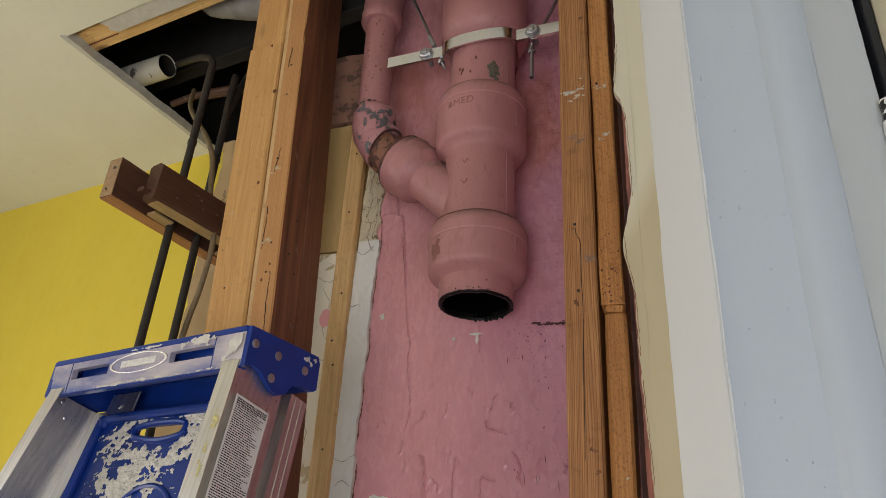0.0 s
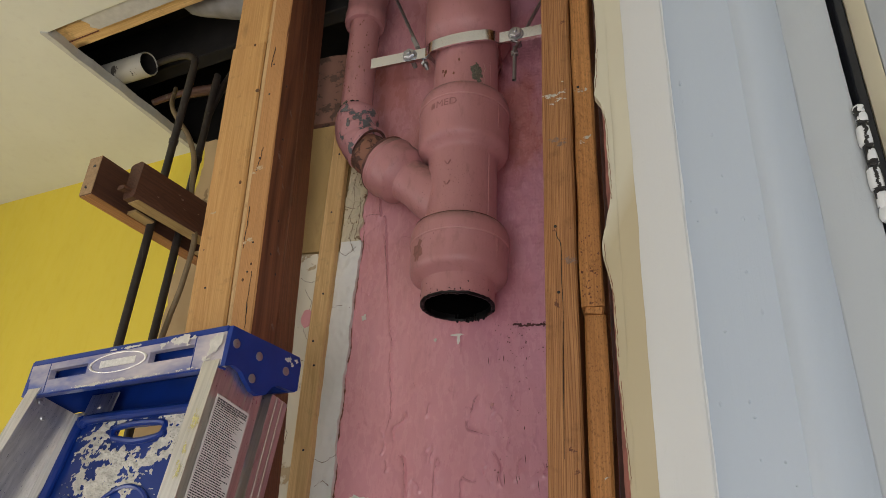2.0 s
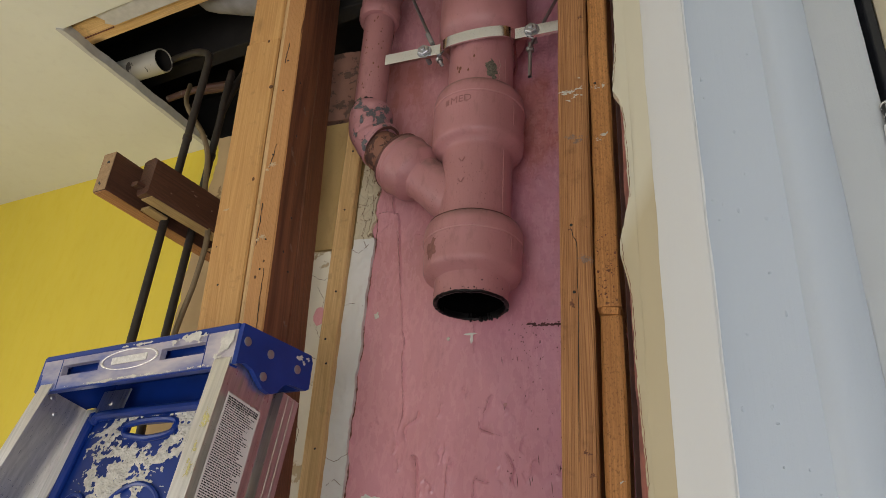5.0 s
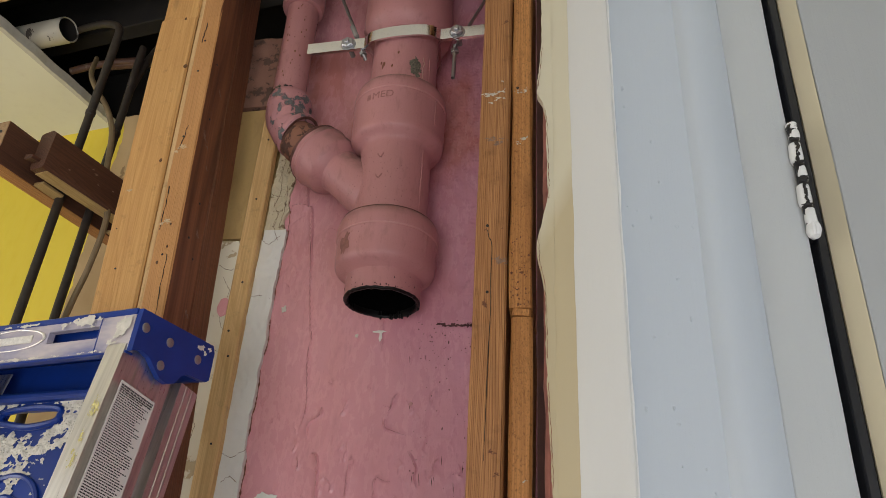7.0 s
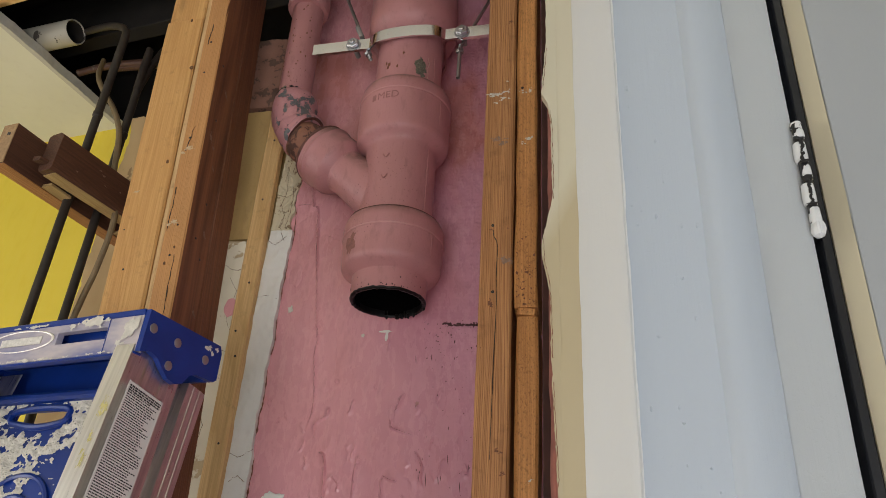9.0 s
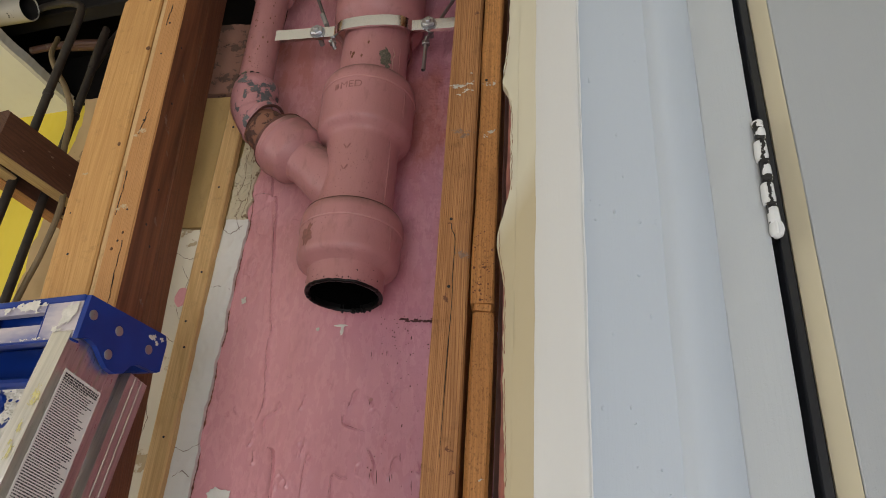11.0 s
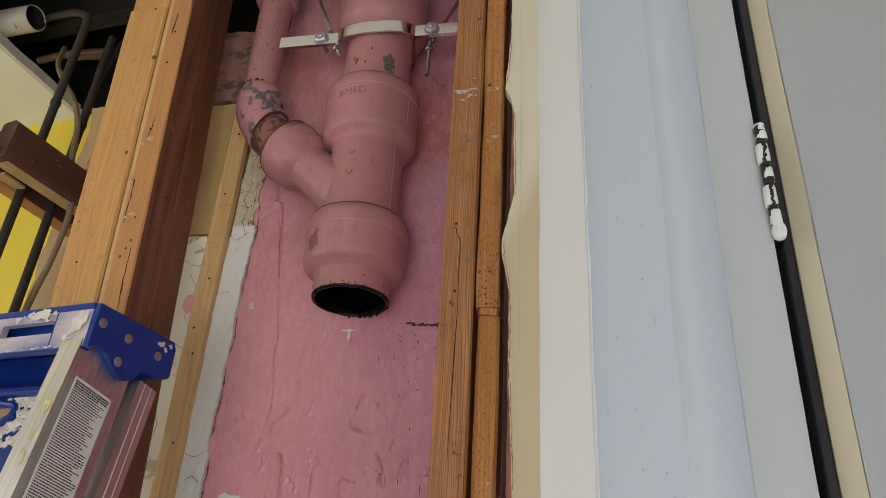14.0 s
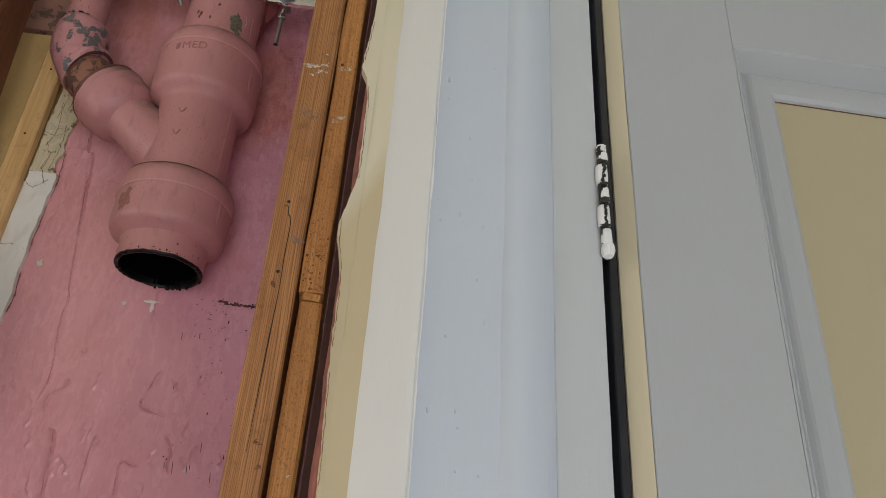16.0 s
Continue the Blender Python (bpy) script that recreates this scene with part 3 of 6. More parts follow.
def crack(x, z, n, drift, fall):
    pts = [(x, z)]
    for k in range(n):
        x += random.uniform(-0.009, 0.009) + drift
        z -= random.uniform(0.4, 1.3) * fall
        pts.append((x, z))
    return np.array(pts)


# edges of lifted paint: a line, the height of the lift, the side that stands proud, how far it falls off
CRACKS = [
    (np.array([(-0.524, 2.10), (-0.509, 2.015), (-0.489, 1.868), (-0.480, 1.823), (-0.481, 1.789), (-0.471, 1.715), (-0.470, 1.684), (-0.478, 1.650)]), 0.0030, 1, 0.006),
    (np.array([(-0.541, 2.20), (-0.541, 2.178), (-0.535, 2.143), (-0.529, 2.111), (-0.520, 2.105), (-0.507, 2.015), (-0.500, 1.95)]), 0.0034, -1, 0.020),
    (np.array([(-0.529, 2.111), (-0.548, 2.118), (-0.569, 2.115)]), 0.0022, 1, 0.014),
    (np.array([(-0.441, 1.696), (-0.442, 1.679), (-0.462, 1.662), (-0.459, 1.636)]), 0.0026, -1, 0.006),
    (np.array([(-0.397, 1.71), (-0.400, 1.690), (-0.406, 1.680)]), 0.0024, 1, 0.005),
    (np.array([(-0.304, 1.721), (-0.312, 1.711), (-0.315, 1.696), (-0.324, 1.680), (-0.3245, 1.661), (-0.311, 1.654), (-0.286, 1.647)]), 0.0034, 1, 0.007),
    (np.array([(-0.279, 1.621), (-0.270, 1.607), (-0.2635, 1.591), (-0.266, 1.577), (-0.261, 1.559)]), 0.0030, -1, 0.006),
    (np.array([(-0.448, 1.615), (-0.4375, 1.607), (-0.432, 1.568), (-0.428, 1.50)]), 0.0034, -1, 0.006),
    (np.array([(-0.378, 1.612), (-0.380, 1.588), (-0.3805, 1.53)]), 0.0026, 1, 0.006),
    (np.array([(-0.332, 1.578), (-0.317, 1.571), (-0.306, 1.570)]), 0.0026, 1, 0.006),
    (np.array([(-0.331, 1.575), (-0.3325, 1.562), (-0.3285, 1.50)]), 0.0028, 1, 0.006),
    (np.array([(-0.474, 1.610), (-0.469, 1.595), (-0.473, 1.584)]), 0.0022, 1, 0.004),
    (np.array([(-0.3469, 1.862), (-0.3436, 1.827), (-0.3436, 1.794)]), 0.0016, -1, 0.005),
]
for i in range(46):
    x, z = random.uniform(-0.55, -0.14), 1.42 + 0.32 * random.random() ** 1.5
    CRACKS.append((crack(x, z, random.randint(2, 4), random.uniform(-0.002, 0.002), 0.011), random.uniform(0.0008, 0.0022), random.choice((-1, 1)), 0.005))
CRACKS = [(np.array([(v.x, v.z) for v in smooth_line([(px, 0, pz) for px, pz in p], 4)]), amp, side, fall) for p, amp, side, fall in CRACKS]
BOUNDS = [(p[:, 0].min() - 0.03, p[:, 0].max() + 0.03, p[:, 1].min() - 0.01, p[:, 1].max() + 0.01) for p, *_ in CRACKS]


def lift(x, z):
    """How far the paint stands off the wall beside its cracks."""
    h = 0.0
    for (pts, amp, side, fall), (x0, x1, z0, z1) in zip(CRACKS, BOUNDS):
        if not (x0 < x < x1 and z0 < z < z1):
            continue
        a, b = pts[:-1], pts[1:]
        d = b - a
        t = np.clip(((x - a[:, 0]) * d[:, 0] + (z - a[:, 1]) * d[:, 1]) / (d ** 2).sum(1), 0, 1)
        gap = np.hypot(x - a[:, 0] - t * d[:, 0], z - a[:, 1] - t * d[:, 1])
        k = int(gap.argmin())
        cross = (d[k, 0] * (z - a[k, 1]) - d[k, 1] * (x - a[k, 0])) * side
        along = (k + t[k]) / len(a)
        fade = min(1.0, 6 * along + 0.05, 6 * (1 - along) + 0.05)
        if cross > 0:
            h += 1.6 * amp * fade * math.exp(-gap[k] / (0.75 * fall))
        elif gap[k] < 0.0024:
            h += 1.6 * amp * fade * (1 - gap[k] / 0.0024)
    return h


def pink_relief(x, z):
    right = max(0.0, min(1.0, (x + 0.30) * 16)) * max(0.30, min(1.0, (z - 1.62) * 3.0))
    upper = max(0.0, min(1.0, (z - 2.0) * 4))
    h = 0.0016 * noise.noise(Vector((x * 8, 0, z * 4))) + 0.0009 * noise.noise(Vector((x * 30, 3, z * 14))) + 0.0004 * noise.noise(Vector((x * 90, 7, z * 60)))
    h += (right + 0.35 * upper) * (0.0030 * abs(noise.noise(Vector((x * 24, 2, z * 17)))) + 0.0022 * noise.noise(Vector((x * 60, 9, z * 38))) + 0.0012 * abs(noise.noise(Vector((x * 150, 9, z * 110)))))
    h += 0.0007 * max(0.0, noise.noise(Vector((x * 45, 4, z * 32))) - 0.25) * 4
    return h + lift(x, z)


WALL = structure("wall_chase", join([sheet(-0.585, -0.08, 1.48, 2.56, 0.0019, pink_relief, 0.12), sheet(-0.585, -0.08, 2.56, 3.0, 0.010, pink_relief, 0.12), sheet(-0.585, -0.08, 0.0, 1.48, 0.02, pink_relief, 0.12)]), PINK, "pink painted masonry wall, its thick paint cracked and flaking", "wall", pose(0, WALL_Y, 0), True)
structure("wall_chase_side", box(-0.075, 0.04, 0.96, 1.34, 0.0, 3.0, 0), PINK, "pink painted side of the pipe chase", "wall")


# shade lines drawn along paint edges, and pits in the paint towards the stud
random.seed(6)
for pts, amp, side, fall in CRACKS[:24]:
    off = 0.0012 * side
    line = [(px + off, -pink_relief(px + off, pz) + 0.0002, pz) for px, pz in pts]
    part("crack", tube(line, lambda t: 0.00015 * amp / 0.003 + 0.00060 * amp / 0.003 * max(0.0, noise.noise(Vector((t * 9, amp * 900, 2.0)))), 5), CRACKLINE, WALL)
pits = bmesh.new()
for i in range(230):
    x = -0.128 - 0.15 * random.random() ** 1.3
    z = random.uniform(1.52, 1.86) if i < 150 else random.gauss(1.825, 0.02)
    if i < 150 and random.random() > (z - 1.42) * 2.4:
        continue
    r = random.choice((0.0004, 0.0005, 0.0006, 0.0008, 0.0010, 0.0014))
    tall, lean = random.choice((1, 1, 1, 1.3, 1.6, 2.4)), random.uniform(-0.1, 0.3)
    ring = []
    for a in (0.3, 1.2, 2.2, 3.1, 4.1, 5.3):
        q = r * random.uniform(0.6, 1.2)
        px, pz = x + q * math.cos(a) + lean * q * tall * math.sin(a), z + q * tall * math.sin(a)
        ring.append(pits.verts.new((px, -pink_relief(px, pz) - 0.0005, pz)))
    pits.faces.new(ring)
for x, z, length in ((-0.222, 1.615, 0.016), (-0.258, 1.585, 0.022), (-0.236, 1.578, 0.012), (-0.232, 1.580, 0.008), (-0.200, 1.572, 0.018), (-0.186, 1.60, 0.012), (-0.269, 1.580, 0.010), (-0.283, 1.702, 0.010), (-0.262, 1.792, 0.012), (-0.29, 1.79, 0.014)):
    n = 6
    left = [(x - 0.0006 * math.sin(math.pi * (k + 0.4) / (n + 0.8)) + 0.10 * length * k / n, z - length * k / n) for k in range(n + 1)]
    run = left + [(px + 0.0012 * math.sin(math.pi * (k + 0.4) / (n + 0.8)), pz) for k, (px, pz) in reversed(list(enumerate(left)))]
    pits.faces.new([pits.verts.new((px, -pink_relief(px, pz) - 0.0007, pz)) for px, pz in run])
tagged(part("pitting", pits, PIT, WALL, "small dark pits and runs in the paint"), kind="stuff")


def chip(x, z, r, seed, material, label, stretch=1.0, wall=None):
    return part("paint_chip", blob(r, seed, stretch, 0.0005, 34, 0.5), material, wall or WALL, label, pose(x, -0.0055, z) @ FRONT)


chip(-0.350, 1.8345, 0.012, 3, PLASTER_SKIM, "white chip in the pink wall paint", 0.22)
chip(-0.3465, 1.826, 0.0028, 5, PLASTER_SKIM, "white chip in the pink wall paint", 3.6)
chip(-0.392, 1.827, 0.0035, 9, PLASTER, "white chip in the pink wall paint")
chip(-0.514, 1.528, 0.022, 6, PLASTER_SKIM, "white plaster bared where the pink paint broke off", 0.9)
chip(-0.542, 1.882, 0.005, 2, PLASTER, "small pale chip with a nail hole in the pink paint", 1.3)
chip(-0.325, 1.685, 0.007, 11, PINK, "lifting flake of pink paint", 1.8)
for i, (x, z, r, s) in enumerate(((-0.535, 2.06, 0.022, 1.5), (-0.500, 2.02, 0.020, 1.2), (-0.545, 1.955, 0.014, 2.0), (-0.470, 2.045, 0.018, 0.8))):
    part("paint_flake", blob(r, 61 + i * 1.9, s, 0.0009, 15, 0.55), PINK, WALL, "", pose(x, -0.0008 - pink_relief(x, z), z) @ FRONT)
chip(-0.280, 1.70, 0.0035, 12, PALER_PINK, "small pale chip in the pink paint")
for i, (x, z) in enumerate(((-0.53, 1.667), (-0.552, 1.70), (-0.375, 1.60), (-0.43, 1.74))):
    chip(x, z, 0.004, 20 + i, PINK, "lifting flake of pink paint", 1.4)
tagged(part("soot_mark", smear(-0.050, 0.062, -0.014, 0.014, 0.0009, lambda x, y: 0.20 - 0.9 * (y / 0.0066) ** 2 - (0.0 if x > -0.02 else ((x + 0.02) / 0.026) ** 2), 31, 0.0003, 2.2), SOOTY, WALL, "dark sooty smear", pose(-0.212, -0.0045, 1.8475, 90, 0, 0)), kind="stuff")

# plaster left of the chase, behind the timbers
structure("wall_board", sheet(-0.80, -0.60, 2.05, 2.385, 0.012, lambda x, z: 0.003 * noise.noise(Vector((x * 14, 1, z * 9))), 0.1), TAN_PLASTER, "stained tan painted board beside the chase", "wall", pose(0, WALL_Y + 0.012, 0), True)
PLASTERED = structure("wall_plaster", sheet(-0.80, -0.60, 0.0, 2.046, 0.010, lambda x, z: 0.004 * noise.noise(Vector((x * 16, 1, z * 10))) + 0.0015 * noise.noise(Vector((x * 60, 1, z * 50))), 0.1), PLASTER_OLD, "old white plaster wall, broken and stained", "wall", pose(0, WALL_Y + 0.015, 0), True)
structure("wall_header", sheet(-0.80, -0.587, 2.392, 2.60, 0.010, lambda x, z: 0.006 * noise.noise(Vector((x * 26, 1, z * 30))), 0.1), STAINED, "stained pinkish rubble above the plaster", "wall", pose(0, WALL_Y + 0.006, 0), True)
part("paint_chip", blob(0.014, 47, 1.5, 0.0004, 14, 0.25), PINK, PLASTERED, "patch of pink paint on the white plaster", pose(-0.675, -0.0055, 1.895) @ FRONT)
for line in (((-0.72, -0.004, 1.80), (-0.69, -0.005, 1.815), (-0.665, -0.005, 1.80)), ((-0.70, -0.005, 1.71), (-0.682, -0.005, 1.66), (-0.69, -0.005, 1.60)), ((-0.71, -0.005, 1.99), (-0.68, -0.005, 1.975), (-0.655, -0.005, 1.985)), ((-0.69, -0.005, 1.96), (-0.67, -0.005, 1.93), (-0.68, -0.005, 1.87), (-0.665, -0.005, 1.84))):
    part("crack", tube(rough_line(line, 7), lambda t: random.uniform(0.0002, 0.0006), 5), GRIME, PLASTERED)
random.seed(9)


def jag(x, amp, seed):
    return lambda z: x + amp * noise.noise(Vector((seed, 0, z * 16))) + 0.5 * amp * noise.noise(Vector((seed, 5, z * 60)))


EDGE = structure("plaster_edge", sheet(jag(-0.6125, 0.003, 1), jag(-0.568, 0.0045, 1.5), 0.0, 2.055, 0.0035, lambda x, z: 0.004 * noise.noise(Vector((x * 30, 1, z * 20))) + 0.002 * noise.noise(Vector((x * 110, 1, z * 70))) + (0.004 if z < 2.06 else 0.0), 0.007), PLASTER_SKIM, "broken edge of old white plaster along the chase", "plaster", pose(0, 1.2085, 0), True)
for line in (((-0.612, 1.905), (-0.595, 1.91), (-0.572, 1.902)), ((-0.61, 2.03), (-0.595, 2.02), (-0.575, 2.04)), ((-0.611, 1.61), (-0.59, 1.60), (-0.565, 1.615)), ((-0.585, 2.10), (-0.592, 2.06), (-0.578, 2.03)), ((-0.60, 2.21), (-0.59, 2.15), (-0.60, 2.11)), ((-0.60, 1.56), (-0.585, 1.57), (-0.57, 1.56))):
    part("crack", tube(rough_line([(x, -0.0052, z) for x, z in line], 7), lambda t: random.uniform(0.0002, 0.0006), 5), GRIME, EDGE)
FLAKY = structure("plaster_remnant", sheet(jag(-0.6125, 0.003, 1), jag(-0.571, 0.011, 4.5), 2.056, 2.30, 0.0025, lambda x, z: 0.0030 * noise.noise(Vector((x * 40, 1, z * 30))) + 0.0018 * (noise.noise(Vector((x * 60, 5, z * 45))) > 0.08) + 0.001 * noise.noise(Vector((x * 200, 1, z * 150))), 0.007), CREAM_FLAKES, "crumbling cream plaster flaking off beside the chase", "plaster", pose(0, 1.2085, 0))
for line in (((-0.606, 2.27), (-0.592, 2.22), (-0.600, 2.17)), ((-0.585, 2.29), (-0.580, 2.24), (-0.586, 2.19)), ((-0.61, 2.14), (-0.592, 2.132), (-0.575, 2.14)), ((-0.60, 2.12), (-0.588, 2.09), (-0.595, 2.06)), ((-0.578, 2.16), (-0.574, 2.11), (-0.580, 2.06))):
    part("crack", tube(rough_line([(x, -0.0062, z) for x, z in line], 7), lambda t: random.uniform(0.0002, 0.0005), 5), GRIME, FLAKY)
# dark tubes along the plaster edge, drawn for the shade in its gap
seam = jag(-0.566, 0.0045, 1.5)
for z0, z1 in ((1.50, 1.60), (1.64, 1.76), (1.79, 1.86), (1.90, 1.99), (2.01, 2.10)):
    part("crevice", tube([(seam(z) + 0.0012, 0.0005, z) for z in np.linspace(z0, z1, 24)], lambda t: 0.0034 * abs(noise.noise(Vector((t * 13 + z0 * 30, 1, 2)))) + 0.0003, 6), OLD, EDGE, "dark line drawn for the shaded gap between plaster and paint")
bt = thing("batten", "pine furring strip with nail holes", "batten", pose(-0.6046, 1.198, 0, 0, -0.8, 0))
part("strip", lumber(0.037, 0.022, 2.385, seed=9), LATH, bt)
for z in (1.62, 1.78, 1.83, 1.93, 2.12, 2.27):
    part("nail", disc(0.0022, 0.0008, 10), BLACK, bt, "", pose(0.005 * math.sin(z * 40), -0.0112, z) @ FRONT)

# yellow wall
structure("wall_yellow", box(-2.0, 1.0, 0, 0.12, 0, 2.66, 0), YELLOW, "bright yellow painted wall", "wall", pose(-1.66, 1.62, 0, 0, 0, -9))

# room shell, out of view; its window openings are assumed, set for the lamps
structure("wall_left", join([box(-2.92, -2.80, -1.74, -0.85, 0, 2.65, 0), box(-2.92, -2.80, 0.45, 2.2, 0, 2.65, 0), box(-2.92, -2.80, -0.85, 0.45, 0, 0.85, 0), box(-2.92, -2.80, -0.85, 0.45, 2.15, 2.65, 0)]), ROOMWALL, "unseen painted wall with an assumed window opening", "wall")
structure("wall_back", plate([-2.9, -0.6, 0.4, 0.5, 1.5, 2.1], [0.0, 0.03, 1.21, 2.65], -1.74, -1.62, [(1, 1), (3, 1)]), ROOMWALL, "unseen painted wall with two assumed low window openings", "wall")
structure("wall_right", box(2.0, 2.12, -1.62, 1.7, 0, 2.65, 0), ROOMWALL, "plain painted wall", "wall")
structure("wall_passage", box(0.06, 2.0, 1.34, 1.46, 0, 2.65, 0), ROOMWALL, "plain wall of the dim passage behind the door", "wall")
structure("ceiling_passage", box(0.0, 2.1, 0.68, 1.46, 2.655, 2.70, 0), CEIL, "ceiling of the passage behind the door", "ceiling")

# ceiling with a torn-open hole
HOLE = pose(-1.43, 1.02, 0, 0, 0, -9)
ceil_bm = join([box(-3.2, 0.0, -8.0, 1.3, 2.65, 2.668, 0), box(0.0, 4.6, -8.0, 0.0, 2.65, 2.668, 0)])
structure("ceiling", ceil_bm, CEIL, "off-white painted plasterboard ceiling with a torn-out hole", "ceiling", HOLE)
torn = []
for i in range(160):
    t = i / 160
    torn.append((0.005 + 0.005 * noise.noise(Vector((t * 8, 0, 0))) + 0.0012 * noise.noise(Vector((t * 45, 0, 0))), t * 0.53))
edge = [(-0.01, -0.01)] + [(x, y) for x, y in torn] + [(-0.01, 0.53)]
structure("ceiling_edge", extrude(edge, 2.644, 2.672), GYPSUM, "torn grey edge of the ceiling plasterboard", "ceiling", HOLE, True)
structure("void_deck", join([box(-0.6, 2.2, -0.4, 0.9, 3.02, 3.04, 0), box(-0.6, -0.58, -0.4, 0.9, 2.69, 3.02, 0), box(-0.6, 2.2, 0.88, 0.9, 2.69, 3.02, 0), box(-0.6, 2.2, -0.4, -0.38, 2.69, 3.02, 0), box(2.18, 2.2, -0.4, 0.9, 2.69, 3.02, 0)]), VOID_SHADE, "boards closing the ceiling void, coloured near black as its shade", "ceiling", HOLE)
for i, y in enumerate((0.33, 0.66)):
    jst = thing("ceiling_joist", "joist inside the ceiling void, coloured near black as in shade", "joist", HOLE @ pose(-0.55, y, 2.86, 0, 90, 0), "ceiling joists")
    part("timber", lumber(0.20, 0.045, 2.6, seed=30 + i), VOID_SHADE, jst)
fur = thing("furring_strip", "pale pine furring strip along the torn ceiling hole", "batten", HOLE @ pose(-0.04, 0.052, 2.680, 0, 90, 0))
part("strip", lumber(0.020, 0.072, 1.6, seed=21), LATH, fur)
part("split", lumber(0.004, 0.003, 0.11, 0.0005, seed=22), OLD, fur, "dark split in the wood", pose(0.0105, 0.008, 0.045))
scrap = thing("plasterboard_scrap", "grey-white scrap of plasterboard stuck to the furring strip", "plasterboard", HOLE @ pose(0.115, 0.003, 2.655))
part("board", extrude([(0.0, 0.0), (0.012, 0.022), (0.004, 0.030), (0.022, 0.044), (0.40, 0.046), (0.80, 0.044), (0.80, 0.0)], 0.0, 0.012), GYPSUM, scrap)

# ---- right: cream wall edge, casing, jamb, door ----
CY = 0.545
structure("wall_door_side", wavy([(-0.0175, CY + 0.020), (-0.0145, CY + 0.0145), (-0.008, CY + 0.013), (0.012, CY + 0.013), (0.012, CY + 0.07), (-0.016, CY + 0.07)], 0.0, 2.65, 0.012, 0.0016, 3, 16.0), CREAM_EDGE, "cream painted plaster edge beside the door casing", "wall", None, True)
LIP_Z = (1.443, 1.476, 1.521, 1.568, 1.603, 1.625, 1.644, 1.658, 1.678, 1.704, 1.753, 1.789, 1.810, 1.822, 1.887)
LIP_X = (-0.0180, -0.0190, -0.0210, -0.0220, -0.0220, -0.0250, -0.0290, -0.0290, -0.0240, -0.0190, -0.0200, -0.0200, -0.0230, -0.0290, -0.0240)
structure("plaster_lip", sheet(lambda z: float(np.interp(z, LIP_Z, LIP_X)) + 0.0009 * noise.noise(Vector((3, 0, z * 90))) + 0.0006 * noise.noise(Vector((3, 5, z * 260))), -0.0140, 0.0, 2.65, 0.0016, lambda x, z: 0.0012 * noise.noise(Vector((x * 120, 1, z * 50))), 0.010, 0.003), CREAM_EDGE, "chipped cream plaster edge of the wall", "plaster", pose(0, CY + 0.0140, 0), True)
LIP = bpy.data.objects["plaster_lip"]
random.seed(55)
for z0, z1 in ((1.45, 1.53), (1.55, 1.66), (1.70, 1.80), (1.83, 1.88)):
    part("crack", tube(rough_line([(float(np.interp(z, LIP_Z, LIP_X)) + 0.0012, -0.0004, z) for z in np.linspace(z0, z1, 6)], 6, 0.0005), lambda t: random.uniform(0.0001, 0.0004), 5), OLD, LIP)
structure("wall_core", wavy([(-0.0245, CY + 0.052), (-0.0210, CY + 0.046), (-0.010, CY + 0.048), (-0.010, CY + 0.10), (-0.0265, CY + 0.10)], 0.0, 2.65, 0.012, 0.0016, 5, 18.0), OLDPINK, "old pink painted plaster in the broken wall edge", "plaster", None, True)
# backing added behind the gap, its dark colour standing for the shade there
structure("backing_board", box(-0.0415, 0.10, CY + 0.255, CY + 0.268, 0.0, 2.65, 0.001), DARKRED, "dark red-brown backing added for the shaded gap at the wall edge", "board")
band = [(0.0025, CY + 0.0128), (0.0050, CY + 0.0105), (0.014, CY + 0.0055), (0.034, CY - 0.0030), (0.0375, CY - 0.0050), (0.0400, CY - 0.0052), (0.0418, CY - 0.0035), (0.0418, CY + 0.045), (0.0025, CY + 0.045)]
structure("casing_band", wavy(band, 0.0, 2.14, 0.010, 0.0008, 11, 14.0), WHITE_WARM_LIT, "white gloss painted back band along the door casing", "door casing", None, True)
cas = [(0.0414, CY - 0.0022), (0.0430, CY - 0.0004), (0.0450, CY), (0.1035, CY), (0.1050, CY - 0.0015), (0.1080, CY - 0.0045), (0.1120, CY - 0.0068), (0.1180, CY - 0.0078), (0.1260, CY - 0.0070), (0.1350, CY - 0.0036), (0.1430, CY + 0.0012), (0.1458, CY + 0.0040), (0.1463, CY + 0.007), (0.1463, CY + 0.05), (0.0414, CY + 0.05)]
structure("door_casing", wavy(cas, 0.0, 2.14, 0.010, 0.0007, 1, 11.0), WHITE_COOL_LIT, "white gloss painted moulded door casing, thickly overpainted", "door casing", None, True)
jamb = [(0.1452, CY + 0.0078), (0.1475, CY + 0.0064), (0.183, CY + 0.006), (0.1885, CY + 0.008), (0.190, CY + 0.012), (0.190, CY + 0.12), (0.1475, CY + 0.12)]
structure("door_jamb", wavy(jamb, 0.0, 2.10, 0.012, 0.0005, 2, 12.0), WHITE_GREY_LIT, "white gloss painted door jamb", "door frame", None, True)
structure("door_head", join([box(0.1475, 1.12, CY + 0.006, CY + 0.13, 2.06, 2.10, 0.002), box(0.0, 1.2, CY, CY + 0.05, 2.145, 2.28, 0.003)]), WHITE_DIM_LIT, "white painted door head and casing", "door frame")
structure("wall_over_door", box(-0.02, 2.1, CY + 0.02, CY + 0.12, 2.285, 2.65, 0), ROOMWALL, "painted wall above the door", "wall")
structure("wall_beyond_door", box(1.13, 2.0, CY + 0.02, CY + 0.12, 0, 2.28, 0), ROOMWALL, "painted wall beyond the door", "wall")

